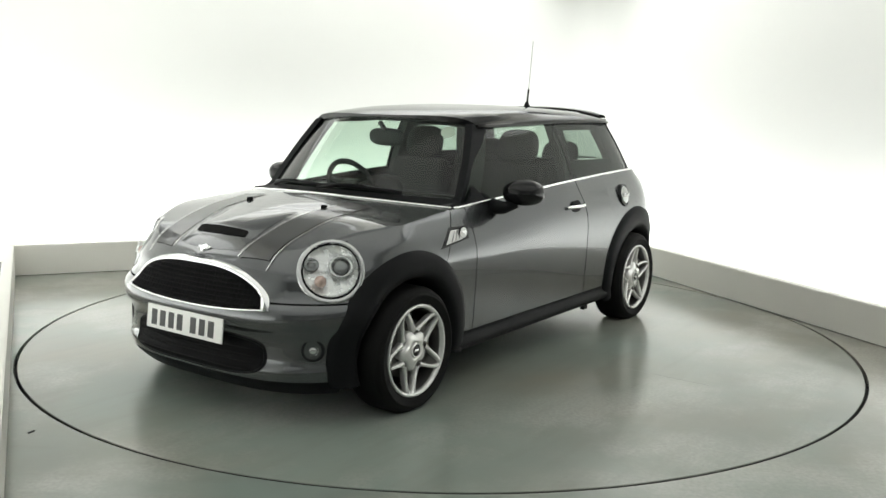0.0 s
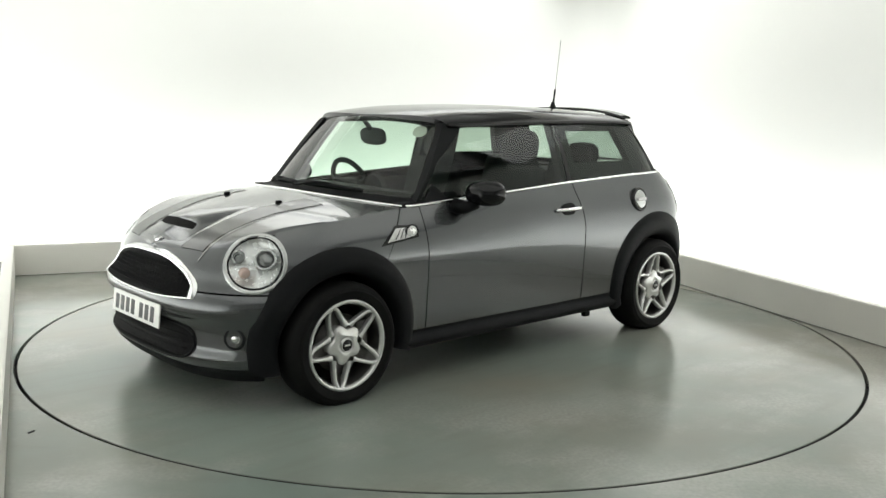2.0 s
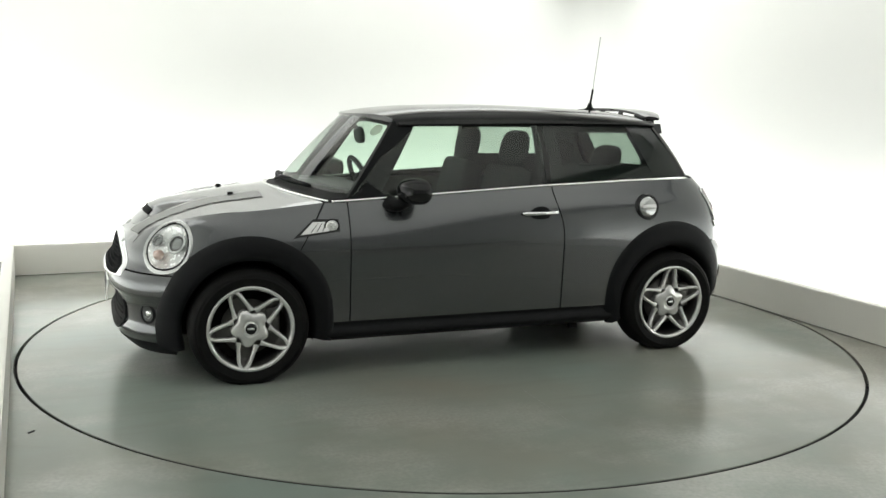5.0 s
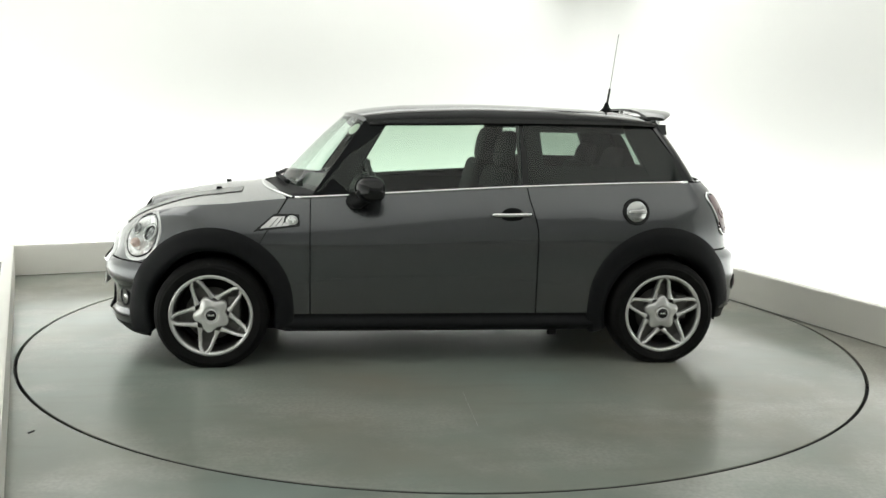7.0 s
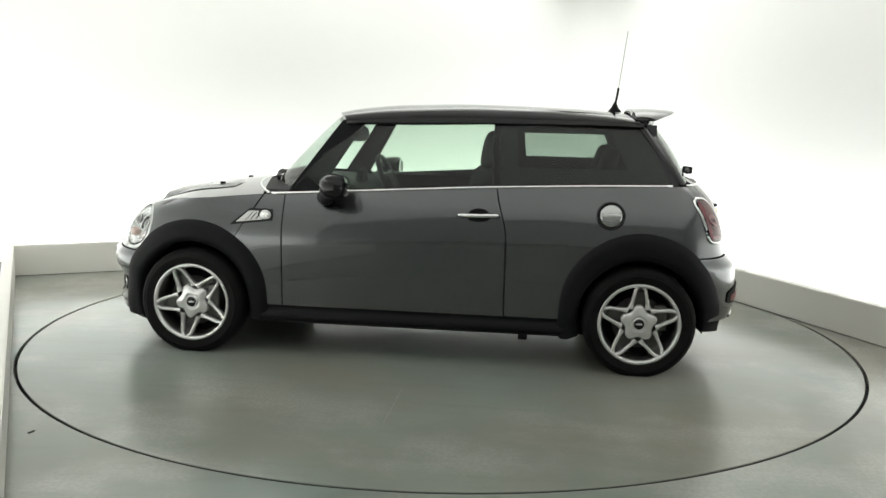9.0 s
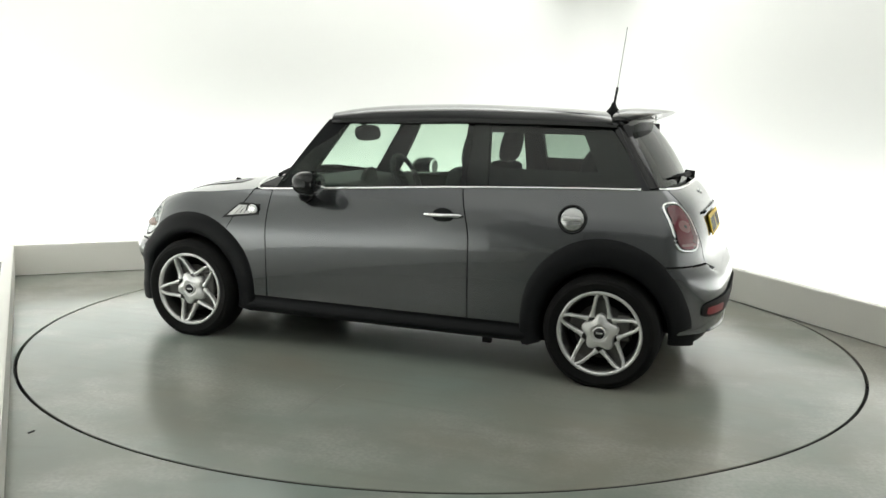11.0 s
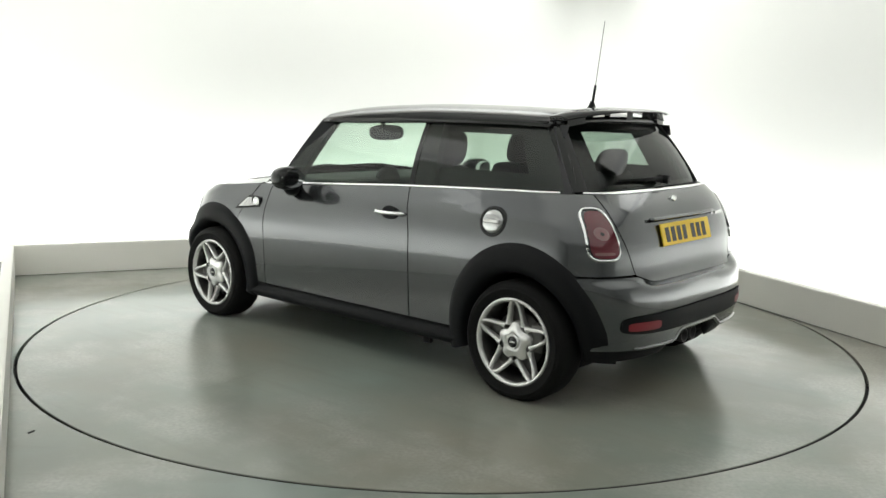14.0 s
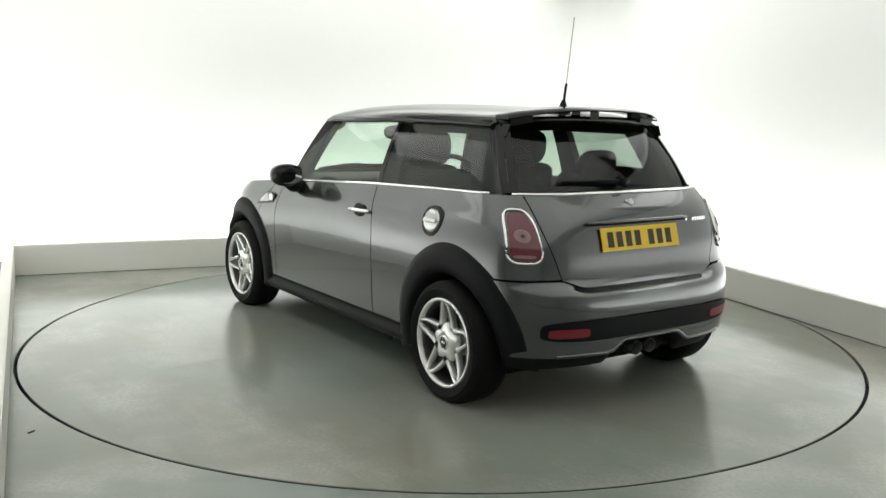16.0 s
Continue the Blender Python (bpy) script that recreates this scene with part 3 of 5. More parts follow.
def patch_front(outline, lift, name, mat, parent, label, dish=0.0, rings=14, fn=None):
    """A filled patch that lies on the nose: outline gives (y, z) round it."""
    cy = sum(p[0] for p in outline) / len(outline)
    cz = sum(p[1] for p in outline) / len(outline)
    surf = fn or fx
    sgn = 1 if surf is fx else -1
    def f(i, r):
        y, z = cy + (outline[i][0] - cy) * r, cz + (outline[i][1] - cz) * r
        return Vector((surf(y, z) + sgn * (lift - dish * (1 - r ** 4)), y, z))
    bm = grid(f, range(len(outline)), span(0.02, 1, rings), close_u=True)
    bmesh.ops.contextual_create(bm, geom=[v for k, v in enumerate(bm.verts) if k % (rings + 1) == 0])
    bm.normal_update()
    return part(name, bm, mat, parent, label, facing=(0, 0, 0.5))


def band_front(outline, w, h, name, mat, parent, label, fn=None, sides=8):
    surf = fn or fx
    sgn = 1 if surf is fx else -1
    pts = [Vector((surf(y, z) + sgn * 0.004, y, z)) for y, z in outline]
    bm = tube(pts, h, sides=sides, closed=True, flat=w / h)
    return part(name, bm, mat, parent, label)


def hexish(cy, cz, hw, top, bot, n=48, pw=2.6):
    """Rounded closed outline with its own upper and lower height."""
    res = []
    for i in range(n):
        a = 2 * math.pi * i / n
        c, s_ = math.cos(a), math.sin(a)
        y = cy + hw * math.copysign(abs(c) ** (2 / pw), c)
        z = cz + (top if s_ > 0 else bot) * math.copysign(abs(s_) ** (2 / pw), s_)
        res.append((y, z))
    return res


# the grille: an arch above, nearly flat below
def grille_outline(k=1.0):
    res = []
    n = 30
    for i in range(n + 1):
        u = -1 + 2 * i / n
        res.append((0.445 * u * k, 0.527 + k * 0.147 * (1 - abs(u) ** 3.2) ** 0.75))
    for i in range(1, n):
        u = 1 - 2 * i / n
        res.append((0.445 * u * k, 0.527 - (1 - k) * 0.1 - 0.020 * k * (1 - u * u)))
    return res


gr = patch_front(grille_outline(), 0.006, "grille", M_MESH, car, "black honeycomb grille with chrome surround", dish=0.0)
def surround(i, k, o=None):
    y, z = OUT[i]
    cy, cz = 0.0, 0.58
    sc_ = 1.0 + (0.0, 0.02, 0.075, 0.10)[k] * (1.0 if z > 0.535 else 0.4)
    yy, zz = y * (1.0 + (0.0, 0.015, 0.06, 0.08)[k]), cz + (z - cz) * (1 + (0.0, 0.05, 0.20, 0.26)[k] * (1.0 if z > 0.535 else 0.5))
    return Vector((fx(yy, zz) + (0.004, 0.014, 0.012, -0.002)[k], yy, zz))
OUT = grille_outline()
part("grille_surround", grid(surround, range(len(OUT)), range(4), close_u=True), M_CHROME, gr, "chrome grille surround", facing=(1.0, 0, 0.5))
for k in range(7):
    z = 0.535 + k * 0.020
    half = 0.445 * max(0.0, 1 - min(1.0, (z - 0.527) / 0.147) ** (1 / 0.75)) ** (1 / 3.2) - 0.02
    pts = [Vector((fx(y, z) + 0.009, y, z)) for y in span(-half, half, 14)]
    part("grille_bar", tube(pts, 0.003, sides=5), M_UNDER, gr)

for k in range(35):
    y = -0.425 + 0.025 * k
    top = 0.527 + 0.147 * max(0.0, 1 - abs(y / 0.445) ** 3.2) ** 0.75 - 0.012
    if top > 0.545:
        pts = [Vector((fx(y, z) + 0.0085, y, z)) for z in span(0.520, top, 5)]
        part("grille_bar", tube(pts, 0.0022, sides=4), M_PLASTIC, gr)
# lower intake with its bars
li = patch_front(hexish(0, 0.30, 0.425, 0.080, 0.075, pw=4), 0.006, "lower_intake", M_MESH, fb, "black mesh lower air intake")
for k in range(4):
    z = 0.245 + k * 0.03
    pts = [Vector((fx(y, z) + 0.007, y, z)) for y in span(-0.39, 0.39, 14)]
    part("intake_bar", tube(pts, 0.003, sides=5), M_UNDER, li)
band_front(hexish(0, 0.30, 0.432, 0.085, 0.080, pw=4), 0.005, 0.006, "intake_rim", M_PLASTIC, fb, "black intake rim")
# fog lamps
for s in (1, -1):
    fo = new("fog_lamp")
    fo.parent = car
    c, nrm = Vector((fx(0.625, 0.348), s * 0.625, 0.348)), Vector((0.80, s * 0.60, 0.0)).normalized()
    q = Vector((0, 1, 0)).rotation_difference(nrm).to_matrix().to_4x4()
    for nm, prof, mt, lb in (("fog_recess", [(0.055, -0.02), (0.050, 0.003), (0.043, 0.004), (0.032, -0.010), (0.001, -0.014)], M_PLASTIC, "black fog lamp recess"),
                             ("fog_ring", [(0.026, -0.012), (0.026, -0.002), (0.023, 0.000), (0.021, -0.004)], M_CHROME, "chrome ring"),
                             ("fog_lens", [(0.022, -0.006), (0.017, -0.001), (0.009, 0.002), (0.001, 0.002)], M_CHROME, "clear fog lamp lens")):
        bm = lathe(prof, 28)
        bmesh.ops.transform(bm, matrix=Matrix.Translation(c) @ q, verts=bm.verts)
        part(nm, bm, mt, fo, lb)


# number plates, with bars in place of characters
def number_plate(x, y, z, rx_, rz_, mat, parent, label):
    m = Matrix.Translation((x, y, z)) @ Euler((radians(rx_), 0, radians(rz_))).to_matrix().to_4x4()
    pl = part("number_plate", block(0.52, 0.008, 0.111, m, 0.003), mat, parent, label, smooth=False)
    cx = -0.205
    for k, w in enumerate((0.05, 0.05, 0.05, 0.05, 0.0, 0.05, 0.05, 0.05)):
        if w:
            b = block(w * 0.78, 0.002, 0.073, m @ Matrix.Translation((cx, -0.0048, -0.002)), 0.0008, seg=1)
            part("plate_bar", b, M_INK, pl, smooth=False)
        cx += 0.0600 if w else 0.032
    return pl


number_plate(1.892, 0.0, 0.406, -6, 90, M_PLATEW, car, "white front number plate with black bars")

# headlamps
def headlamp(s):
    hl = new("headlamp")
    hl.parent = car
    c = Vector((LAMP_C.x, s * LAMP_C.y, LAMP_C.z))
    n = Vector((LAMP_N.x, s * LAMP_N.y, LAMP_N.z))
    up = (Vector((-0.50, s * 0.02, 0.86)) - n * Vector((-0.50, s * 0.02, 0.86)).dot(n)).normalized()
    sd = up.cross(n)
    base = Matrix((sd, up, n)).transposed().to_4x4()
    base.translation = c - n * 0.004
    A = span(0, 2 * math.pi, 40)[:-1]
    # the lamp follows the curve of the bonnet round its edge
    rim_h = []
    for a in A:
        o = base @ Vector((0.146 * math.cos(a), 0.146 * math.sin(a), 0.25))
        hit = BON.ray_cast(o, -n)
        rim_h.append(min(0.05, max(-0.05, 0.25 - hit[3])) if hit[0] is not None else None)
    known = [h for h in rim_h if h is not None]
    rim_h = [sum(known) / len(known) if h is None else h for h in rim_h]
    for _ in range(3):
        rim_h = [(rim_h[i - 1] + 2 * rim_h[i] + rim_h[(i + 1) % 40]) / 4 for i in range(40)]
    def pt(a, r, h):
        i = int(round(a / (2 * math.pi) * 40)) % 40
        return base @ Vector((0.124 * r * math.cos(a), 0.124 * r * math.sin(a), h + (rim_h[i] + 0.001) * min(1.0, r / 1.1) ** 2))
    prof_ring = [(1.18, -0.05), (1.205, -0.02), (1.21, -0.003), (1.18, 0.004), (1.08, 0.006), (1.02, 0.000)]
    part("lamp_ring", grid(lambda a, k: pt(a, *prof_ring[k]), A, range(6), close_u=True), M_SATIN, hl, "satin silver headlamp ring", facing=tuple(c - n))
    prof_gap = [(1.025, 0.002), (1.0, -0.006), (0.965, 0.002)]
    part("lamp_seal", grid(lambda a, k: pt(a, *prof_gap[k]), A, range(3), close_u=True), M_PLASTIC, hl, "black seal", facing=tuple(c - n))
    prof_bowl = [(0.98, -0.002), (0.93, -0.014), (0.80, -0.024), (0.62, -0.030), (0.42, -0.034), (0.22, -0.036), (0.03, -0.036)]
    bm = grid(lambda a, k: pt(a, prof_bowl[k][0], prof_bowl[k][1] + (0.0025 * math.sin(6 * a + 1.0) + 0.003 * math.cos(2 * a)) * (0, 0.4, 1, 1, 1, 0.6, 0)[k]), A, range(7), close_u=True)
    part("reflector", bm, M_REFLECT, hl, "silver lamp reflector")
    for (dx, dy, r, mt, nm) in ((0.034 * s, 0.034, 0.047, M_SATIN, "projector_ring"), (-0.088 * s, -0.004, 0.026, M_PROJECTOR, "side_lamp_ring"), (-0.024 * s, -0.060, 0.027, M_AMBER, "indicator_bulb")):
        bm = bmesh.new()
        cc = base @ Matrix.Translation((dx, dy, -0.010))
        pts = [cc @ Vector((r * math.cos(a), r * math.sin(a), 0)) for a in span(0, 2 * math.pi, 20)[:-1]]
        if mt is M_AMBER:
            bmesh.ops.create_uvsphere(bm, u_segments=14, v_segments=8, radius=r)
            bmesh.ops.transform(bm, matrix=cc, verts=bm.verts)
            part(nm, bm, mt, hl, "pale amber indicator bulb")
        else:
            part(nm, tube(pts, 0.008, closed=True), mt, hl, "")
            if mt is M_SATIN:
                part("inner_ring", tube([cc @ Vector((r * 0.78 * math.cos(a), r * 0.78 * math.sin(a), -0.004)) for a in span(0, 2 * math.pi, 20)[:-1]], 0.003, closed=True), M_PLASTIC, hl, "dark ring round the lens")
            bm = bmesh.new()
            bmesh.ops.create_uvsphere(bm, u_segments=16, v_segments=8, radius=r * 0.76)
            bmesh.ops.scale(bm, vec=(1, 1, 0.5), verts=bm.verts)
            bmesh.ops.transform(bm, matrix=cc @ Matrix.Translation((0, 0, -0.012)), verts=bm.verts)
            part("lamp_lens", bm, M_PROJECTOR, hl, "dark glossy projector lens")
    prof_glass = [(0.975, 0.002), (0.85, 0.013), (0.6, 0.025), (0.3, 0.031), (0.02, 0.033)]
    g = part("lamp_cover", grid(lambda a, k: pt(a, *prof_glass[k]), A, range(5), close_u=True), M_LENS, hl, "clear domed headlamp cover", facing=tuple(c - n))
    return hl


headlamp(1), headlamp(-1)

def gate_edge(z):
    """Half width of the tailgate at height z."""
    return 0.500 + 0.085 * step(0.60, 1.02, z) + 0.018 * math.sin(math.pi * min(1, max(0, (z - 0.62) / 0.38)))


# flanks
doors = {}
for s in (1, -1):
    # slanted front end follows the bonnet seam
    def wing_pt(u, k, s=s):
        z = lerp_z(u, k)
        x0 = 0.722
        x1 = 0.835 + 0.125 * (0.9 - z) / 0.2 if z > 0.66 else AXF - math.sqrt(max(0.0, 0.395 ** 2 - (z - HUB_Z) ** 2))
        x = x0 + (min(x1, AXF - math.sqrt(max(0.0, 0.395 ** 2 - (z - HUB_Z) ** 2)) if z < HUB_Z + 0.39 else x1) - x0) * u
        return Vector((x, s * oy(x, z), z))
    def lerp_z(u, k):
        return 0.285 + (0.897 - 0.285) * k
    thick(part("front_wing", grid(wing_pt, span(0, 1, 10), span(0, 1, 26)), M_PAINT, car, facing=(0.8, 0, 0.5)), 0.018)
    doors[s] = side_panel("door", span(-0.510, 0.716, 30), lambda x: 0.285, lambda x: BELT(x) - 0.008, M_PAINT, car, s, "grey metallic door", 18, shift=lambda x, z: 0.05 * step(0.7, 1.0, z) * step(-0.35, -0.51, x) * 1.2)
    # rear quarter with its arch; wraps the corner up to the tailgate
    cols = arch_xs(AXR, 0.395, -1.62, -0.517, 40)
    def low_r(x):
        if x < AXR:
            return max(0.642, arch_z(x, AXR, 0.395, 0.642))
        return arch_z(x, AXR, 0.395, 0.285)
    PHQ = 0.72
    # stations past the straight part are spread by angle
    far = [X0R - (X0R + 1.62) * t for t in span(0, 1, 26)]
    def low_far(x):
        t = (X0R - x) / (X0R + 1.62)
        phi = math.pi / 2 - (math.pi / 2 - PHQ) * t
        xx = rear_pt(phi, 0.66, 1).x
        return max(0.642, arch_z(xx, AXR, 0.395, 0.642))
    def quarter(x, k, s=s):
        lo = low_far(x) if x < X0R else low_r(x)
        t = (X0R - x) / (X0R + 1.62)
        phi = math.pi / 2 - (math.pi / 2 - PHQ) * max(0.0, t)
        bx = rear_pt(phi, 0.95, 1).x if x < X0R else x
        hi = BELT(bx) - 0.006
        z = lo + (hi - lo) * k
        if x >= X0R:
            xx = x + 0.06 * step(0.7, 1.0, z) * step(-0.75, -0.517, x)
            return Vector((xx, s * oy(xx, z), z))
        end = math.asin(min(1.0, ((gate_edge(z) + 0.006) / width(-1.4, z)) ** (NR(z) / 2)))
        return rear_pt(math.pi / 2 + (end - math.pi / 2) * t, z, s)
    xs = sorted(set([round(v, 5) for v in far] + [v for v in cols if v > X0R]))
    thick(part("rear_quarter", grid(quarter, xs, span(0, 1, 20)), M_PAINT, car, facing=(-1.1, 0, 0.6)), 0.018)
    # sill
    def sill(x, k, s=s):
        z = (0.178, 0.188, 0.205, 0.222, 0.238, 0.250, 0.262, 0.272, 0.283)[k]
        return Vector((x, s * (oy(x, 0.30) + (-0.045, -0.015, 0.008, 0.016, 0.011, -0.001, -0.010, -0.009, -0.005)[k]), z))
    part("sill", grid(sill, span(-0.86, 0.86, 30), range(9)), M_PLASTIC, car, "black plastic sill trim", facing=(0, 0, 0.3))
    part("jack_point", block(0.05, 0.03, 0.03, Matrix.Translation((-0.62, s * 0.75, 0.168)), 0.006), M_UNDER, car)
    # arch trims
    for xc, a0, a1, rear in ((AXF, -0.30, math.pi + 0.22, False), (AXR, -0.26, math.pi + 0.13, True)):
        def trim(a, k, s=s, xc=xc, rear=rear):
            r = (0.318, 0.330, 0.360, 0.405, 0.436, 0.446)[k]
            lift = (-0.10, 0.014, 0.024, 0.022, 0.014, -0.004)[k]
            # the band slims towards the sill
            grow = 1 - 0.035 * step(0.6, 0.0, (a if rear else math.pi - a))
            ro = r * (grow if k > 2 else 1)
            x, z = xc + ro * math.cos(a), HUB_Z + ro * math.sin(a) * (1.03 + (0.055 * step(1, 4, k) if rear else 0.012))
            z = max(z, 0.222 if rear and x < xc else 0.178)
            return Vector((x, s * (oy(min(max(x, -1.66), 1.66), max(z, 0.25)) + lift), z))
        bm = grid(trim, span(a0, a1, 48), range(6))
        part("arch_trim", bm, M_PLASTIC, car, "black plastic wheel arch trim", facing=(xc, 0, 0.3))
        # dark liner inside the arch
        bm = grid(lambda a, k, s=s, xc=xc: Vector((xc + 0.345 * math.cos(a), s * (0.735 - 0.30 * k), HUB_Z + 0.345 * math.sin(a))), span(-0.3, math.pi + (0.17 if rear else 0.3), 24), (0, 1))
        part("arch_liner", bm, M_UNDER, car)

# rear bumper
RB = [0.215, 0.24, 0.27, 0.30, 0.34, 0.38, 0.42, 0.46, 0.50, 0.54, 0.57, 0.595, 0.612, 0.624, 0.634]
PHB = 1.22
def rear_end(z, most):
    """Largest angle at which the bumper still clears the wheel arch."""
    x = AXR - math.sqrt(max(0.0, 0.375 ** 2 - (z - HUB_Z) ** 2))
    c = min(1.0, max(0.0, (X0R - x) / (X0R - XR(z) + 0.006))) ** (NR(z) / 2)
    return min(most, math.acos(c))
def rbump(q, z):
    s = 1 if q >= 0 else -1
    p = rear_pt(abs(q) / PHB * rear_end(z, PHB), z, s, 0.006)
    # the painted skin reaches lower beside the exhaust
    p.z -= 0.048 * step(0.17, 0.27, abs(p.y)) * step(0.42, 0.34, z)
    # top edge dips under the tailgate in the middle
    if z > 0.56:
        p.z -= 0.034 * step(0.53, 0.40, abs(p.y)) * step(0.56, 0.634, z)
    return p
rb = thick(part("rear_bumper", grid(rbump, span(-PHB, PHB, 64), [z for z in RB if z >= 0.34]), M_PAINT, car, "grey metallic rear bumper", facing=(-0.8, 0, 0.4)), 0.02)
def valance(q, z):
    p = rear_pt(abs(q) / PHB * rear_end(z, PHB), z, 1 if q >= 0 else -1, -0.006)
    # cut away over the exhaust
    p.z = max(p.z, 0.330 - 0.115 * step(0.17, 0.25, abs(p.y)))
    return p
thick(part("rear_valance", grid(valance, span(-PHB, PHB, 64), [0.222, 0.235, 0.255, 0.28, 0.32, 0.345]), M_PLASTIC, car, "black lower rear valance", facing=(-0.8, 0, 0.4)), 0.02)
dk = patch_front(hexish(0, 0.412, 0.635, 0.050, 0.046, n=72, pw=5), 0.016, "bumper_insert", M_PLASTIC, rb, "black bumper insert", fn=rx)
for s in (1, -1):
    patch_front(hexish(s * 0.510, 0.408, 0.098, 0.021, 0.021, n=32, pw=5), 0.022, "rear_reflector", M_REDBRIGHT, dk, "red rear reflector", fn=rx)
# raised lip over the exhaust
pts = [Vector((rx(y, 0.33) - 0.008, y, 0.347 - 0.050 * step(0.17, 0.27, abs(y)))) for y in span(-0.55, 0.55, 48)]
part("bumper_lip", tube(pts, 0.010, sides=8), M_PAINT, rb, "")
# solid black block stands for the shade in the open space round the exhaust
part("exhaust_recess", block(0.10, 0.44, 0.14, Matrix.Translation((-1.62, 0.0, 0.285)), 0.03), M_UNDER, rb, "black block in place of the shade behind the exhaust")
# tips get plain black, the shade under the bumper put into their colour
for y in (0.042, -0.052):
    bm = lathe([(0.030, 0.0), (0.035, 0.0), (0.036, 0.12), (0.031, 0.12), (0.030, 0.04), (0.002, 0.03)], 24)
    bmesh.ops.transform(bm, matrix=Matrix.Translation((-1.622, y, 0.275)) @ Euler((0, 0, radians(90))).to_matrix().to_4x4(), verts=bm.verts)
    part("exhaust_tip", bm, M_INK, car, "exhaust tip coloured black for the shade under the bumper")

# tailgate
def gate(u, k):
    zb = 0.605 + 0.036 * step(0.40, 0.53, abs(u) * 0.505)
    z = zb + (1.006 - zb) * k
    y = u * gate_edge(z)
    return Vector((rx(y, z), y, z))
tg = thick(part("tailgate", grid(gate, span(-1, 1, 40), span(0, 1, 22)), M_PAINT, car, "grey metallic tailgate", facing=(-1.0, 0, 0.7)), 0.02)
PLX = rx(0, 0.806)
number_plate(PLX - 0.009, 0.012, 0.806, -16, -90, M_PLATEY, tg, "yellow rear number plate with black bars")
part("gate_handle", tube([Vector((rx(y, 0.885) - 0.014 - 0.006 * math.cos(y * 4), y, 0.885)) for y in span(-0.34, 0.34, 20)], 0.008, sides=8), M_PAINT, tg, "")
part("handle_shadow_gap", tube([Vector((rx(y, 0.872) - 0.004, y, 0.875)) for y in span(-0.33, 0.33, 20)], 0.004, sides=6), M_UNDER, tg, "dark gap under the grip")
badge(Vector((rx(0, 0.965) - 0.006, 0, 0.965)), (-0.86, 0, 0.5), 0.072, tg)
for k in range(6):
    y = -0.400 - 0.021 * k
    part("badge_bar", block(0.004, 0.011, 0.018, Matrix.Translation((rx(y, 0.868) - 0.003, y, 0.868)), 0.001, seg=1), M_CHROME, tg, smooth=False)
part("badge_bar", block(0.004, 0.012, 0.012, Matrix.Translation((rx(0.35, 0.868) - 0.003, -0.345, 0.868)), 0.001, seg=1), M_CHROME, tg, smooth=False)
part("plate_clip", block(0.01, 0.30, 0.02, Matrix.Translation((PLX - 0.008, 0.012, 0.744)), 0.003), M_INK, tg, "black strip under the plate", smooth=False)

# tail lamps
def tail_outline(s, k=1.0):
    res = []
    for i in range(40):
        a = 2 * math.pi * i / 40
        c, q = math.cos(a), math.sin(a)
        v = math.copysign(abs(q) ** 0.55, q)
        u = math.copysign(abs(c) ** 0.55, c)
        hw = 0.074 - 0.030 * (v * 0.5 + 0.5)
        res.append((s * (0.664 - 0.010 * (v * 0.5 + 0.5) + u * hw * k), 0.832 + v * 0.116 * k))
    return res


for s in (1, -1):
    tl = new("tail_lamp")
    tl.parent = car
    patch_front(tail_outline(s, 0.92), 0.012, "tail_lens", M_RED, tl, "dark red tail lamp lens", fn=rx)
    band_front(tail_outline(s), 0.008, 0.008, "tail_ring", M_CHROME, tl, "chrome tail lamp surround", fn=rx)
    c = [(s * 0.668 + 0.030 * math.cos(a), 0.838 + 0.030 * math.sin(a)) for a in span(0, 2 * math.pi, 20)[:-1]]
    patch_front(c, 0.016, "reversing_lens", M_CLEARPINK, tl, "smoky round reversing lens", fn=rx)
    c = [(s * 0.668 + 0.008 * math.cos(a), 0.838 + 0.008 * math.sin(a)) for a in span(0, 2 * math.pi, 14)[:-1]]
    patch_front(c, 0.018, "bulb", M_INK, tl, "dark bulb tip", rings=3, fn=rx)
    band_front([(s * 0.668 + 0.045 * math.cos(a), 0.838 + 0.042 * math.sin(a)) for a in span(0, 2 * math.pi, 24)[:-1]], 0.004, 0.003, "lens_ring", M_CLEARPINK, tl, "moulded ring in the lens", fn=rx)
    patch_front(hexish(s * 0.672, 0.748, 0.042, 0.007, 0.007, n=24, pw=4), 0.0155, "lens_bar", M_CLEARPINK, tl, "clear bar at the foot of the lens", rings=4, fn=rx)

# roof
ROOF_Z = sm([-1.34, -1.10, -0.80, -0.30, 0.15, 0.38, 0.58], [1.340, 1.384, 1.402, 1.412, 1.398, 1.376, 1.334])
ROOF_E = sm([-1.34, -1.0, -0.4, 0.25, 0.58], [1.322, 1.330, 1.328, 1.310, 1.300])
ROOF_W = sm([-1.34, -1.1, -0.4, 0.15, 0.58], [0.555, 0.585, 0.600, 0.590, 0.565])


def roof_pt(u, v):
    """u: -1..1 across, v: 0 rear .. 1 front."""
    fr = 0.535 - 0.125 * abs(u) ** 2.2
    re = -1.300 + 0.075 * abs(u) ** 2.2
    x = re + (fr - re) * v
    y = ROOF_W(x) * u
    return Vector((x, y, ROOF_E(x) - 0.012 + (ROOF_Z(x) - ROOF_E(x) + 0.016) * max(0.0, 1 - abs(u) ** 3.0) ** (1 / 2.1)))


US = [math.sin(a) for a in span(-math.pi / 2, math.pi / 2, 44)]
roof = thick(part("roof", grid(roof_pt, US, span(0, 1, 40)), M_BLACKGLOSS, car, "glossy black roof", facing=(0, 0, 0.8)), 0.03)
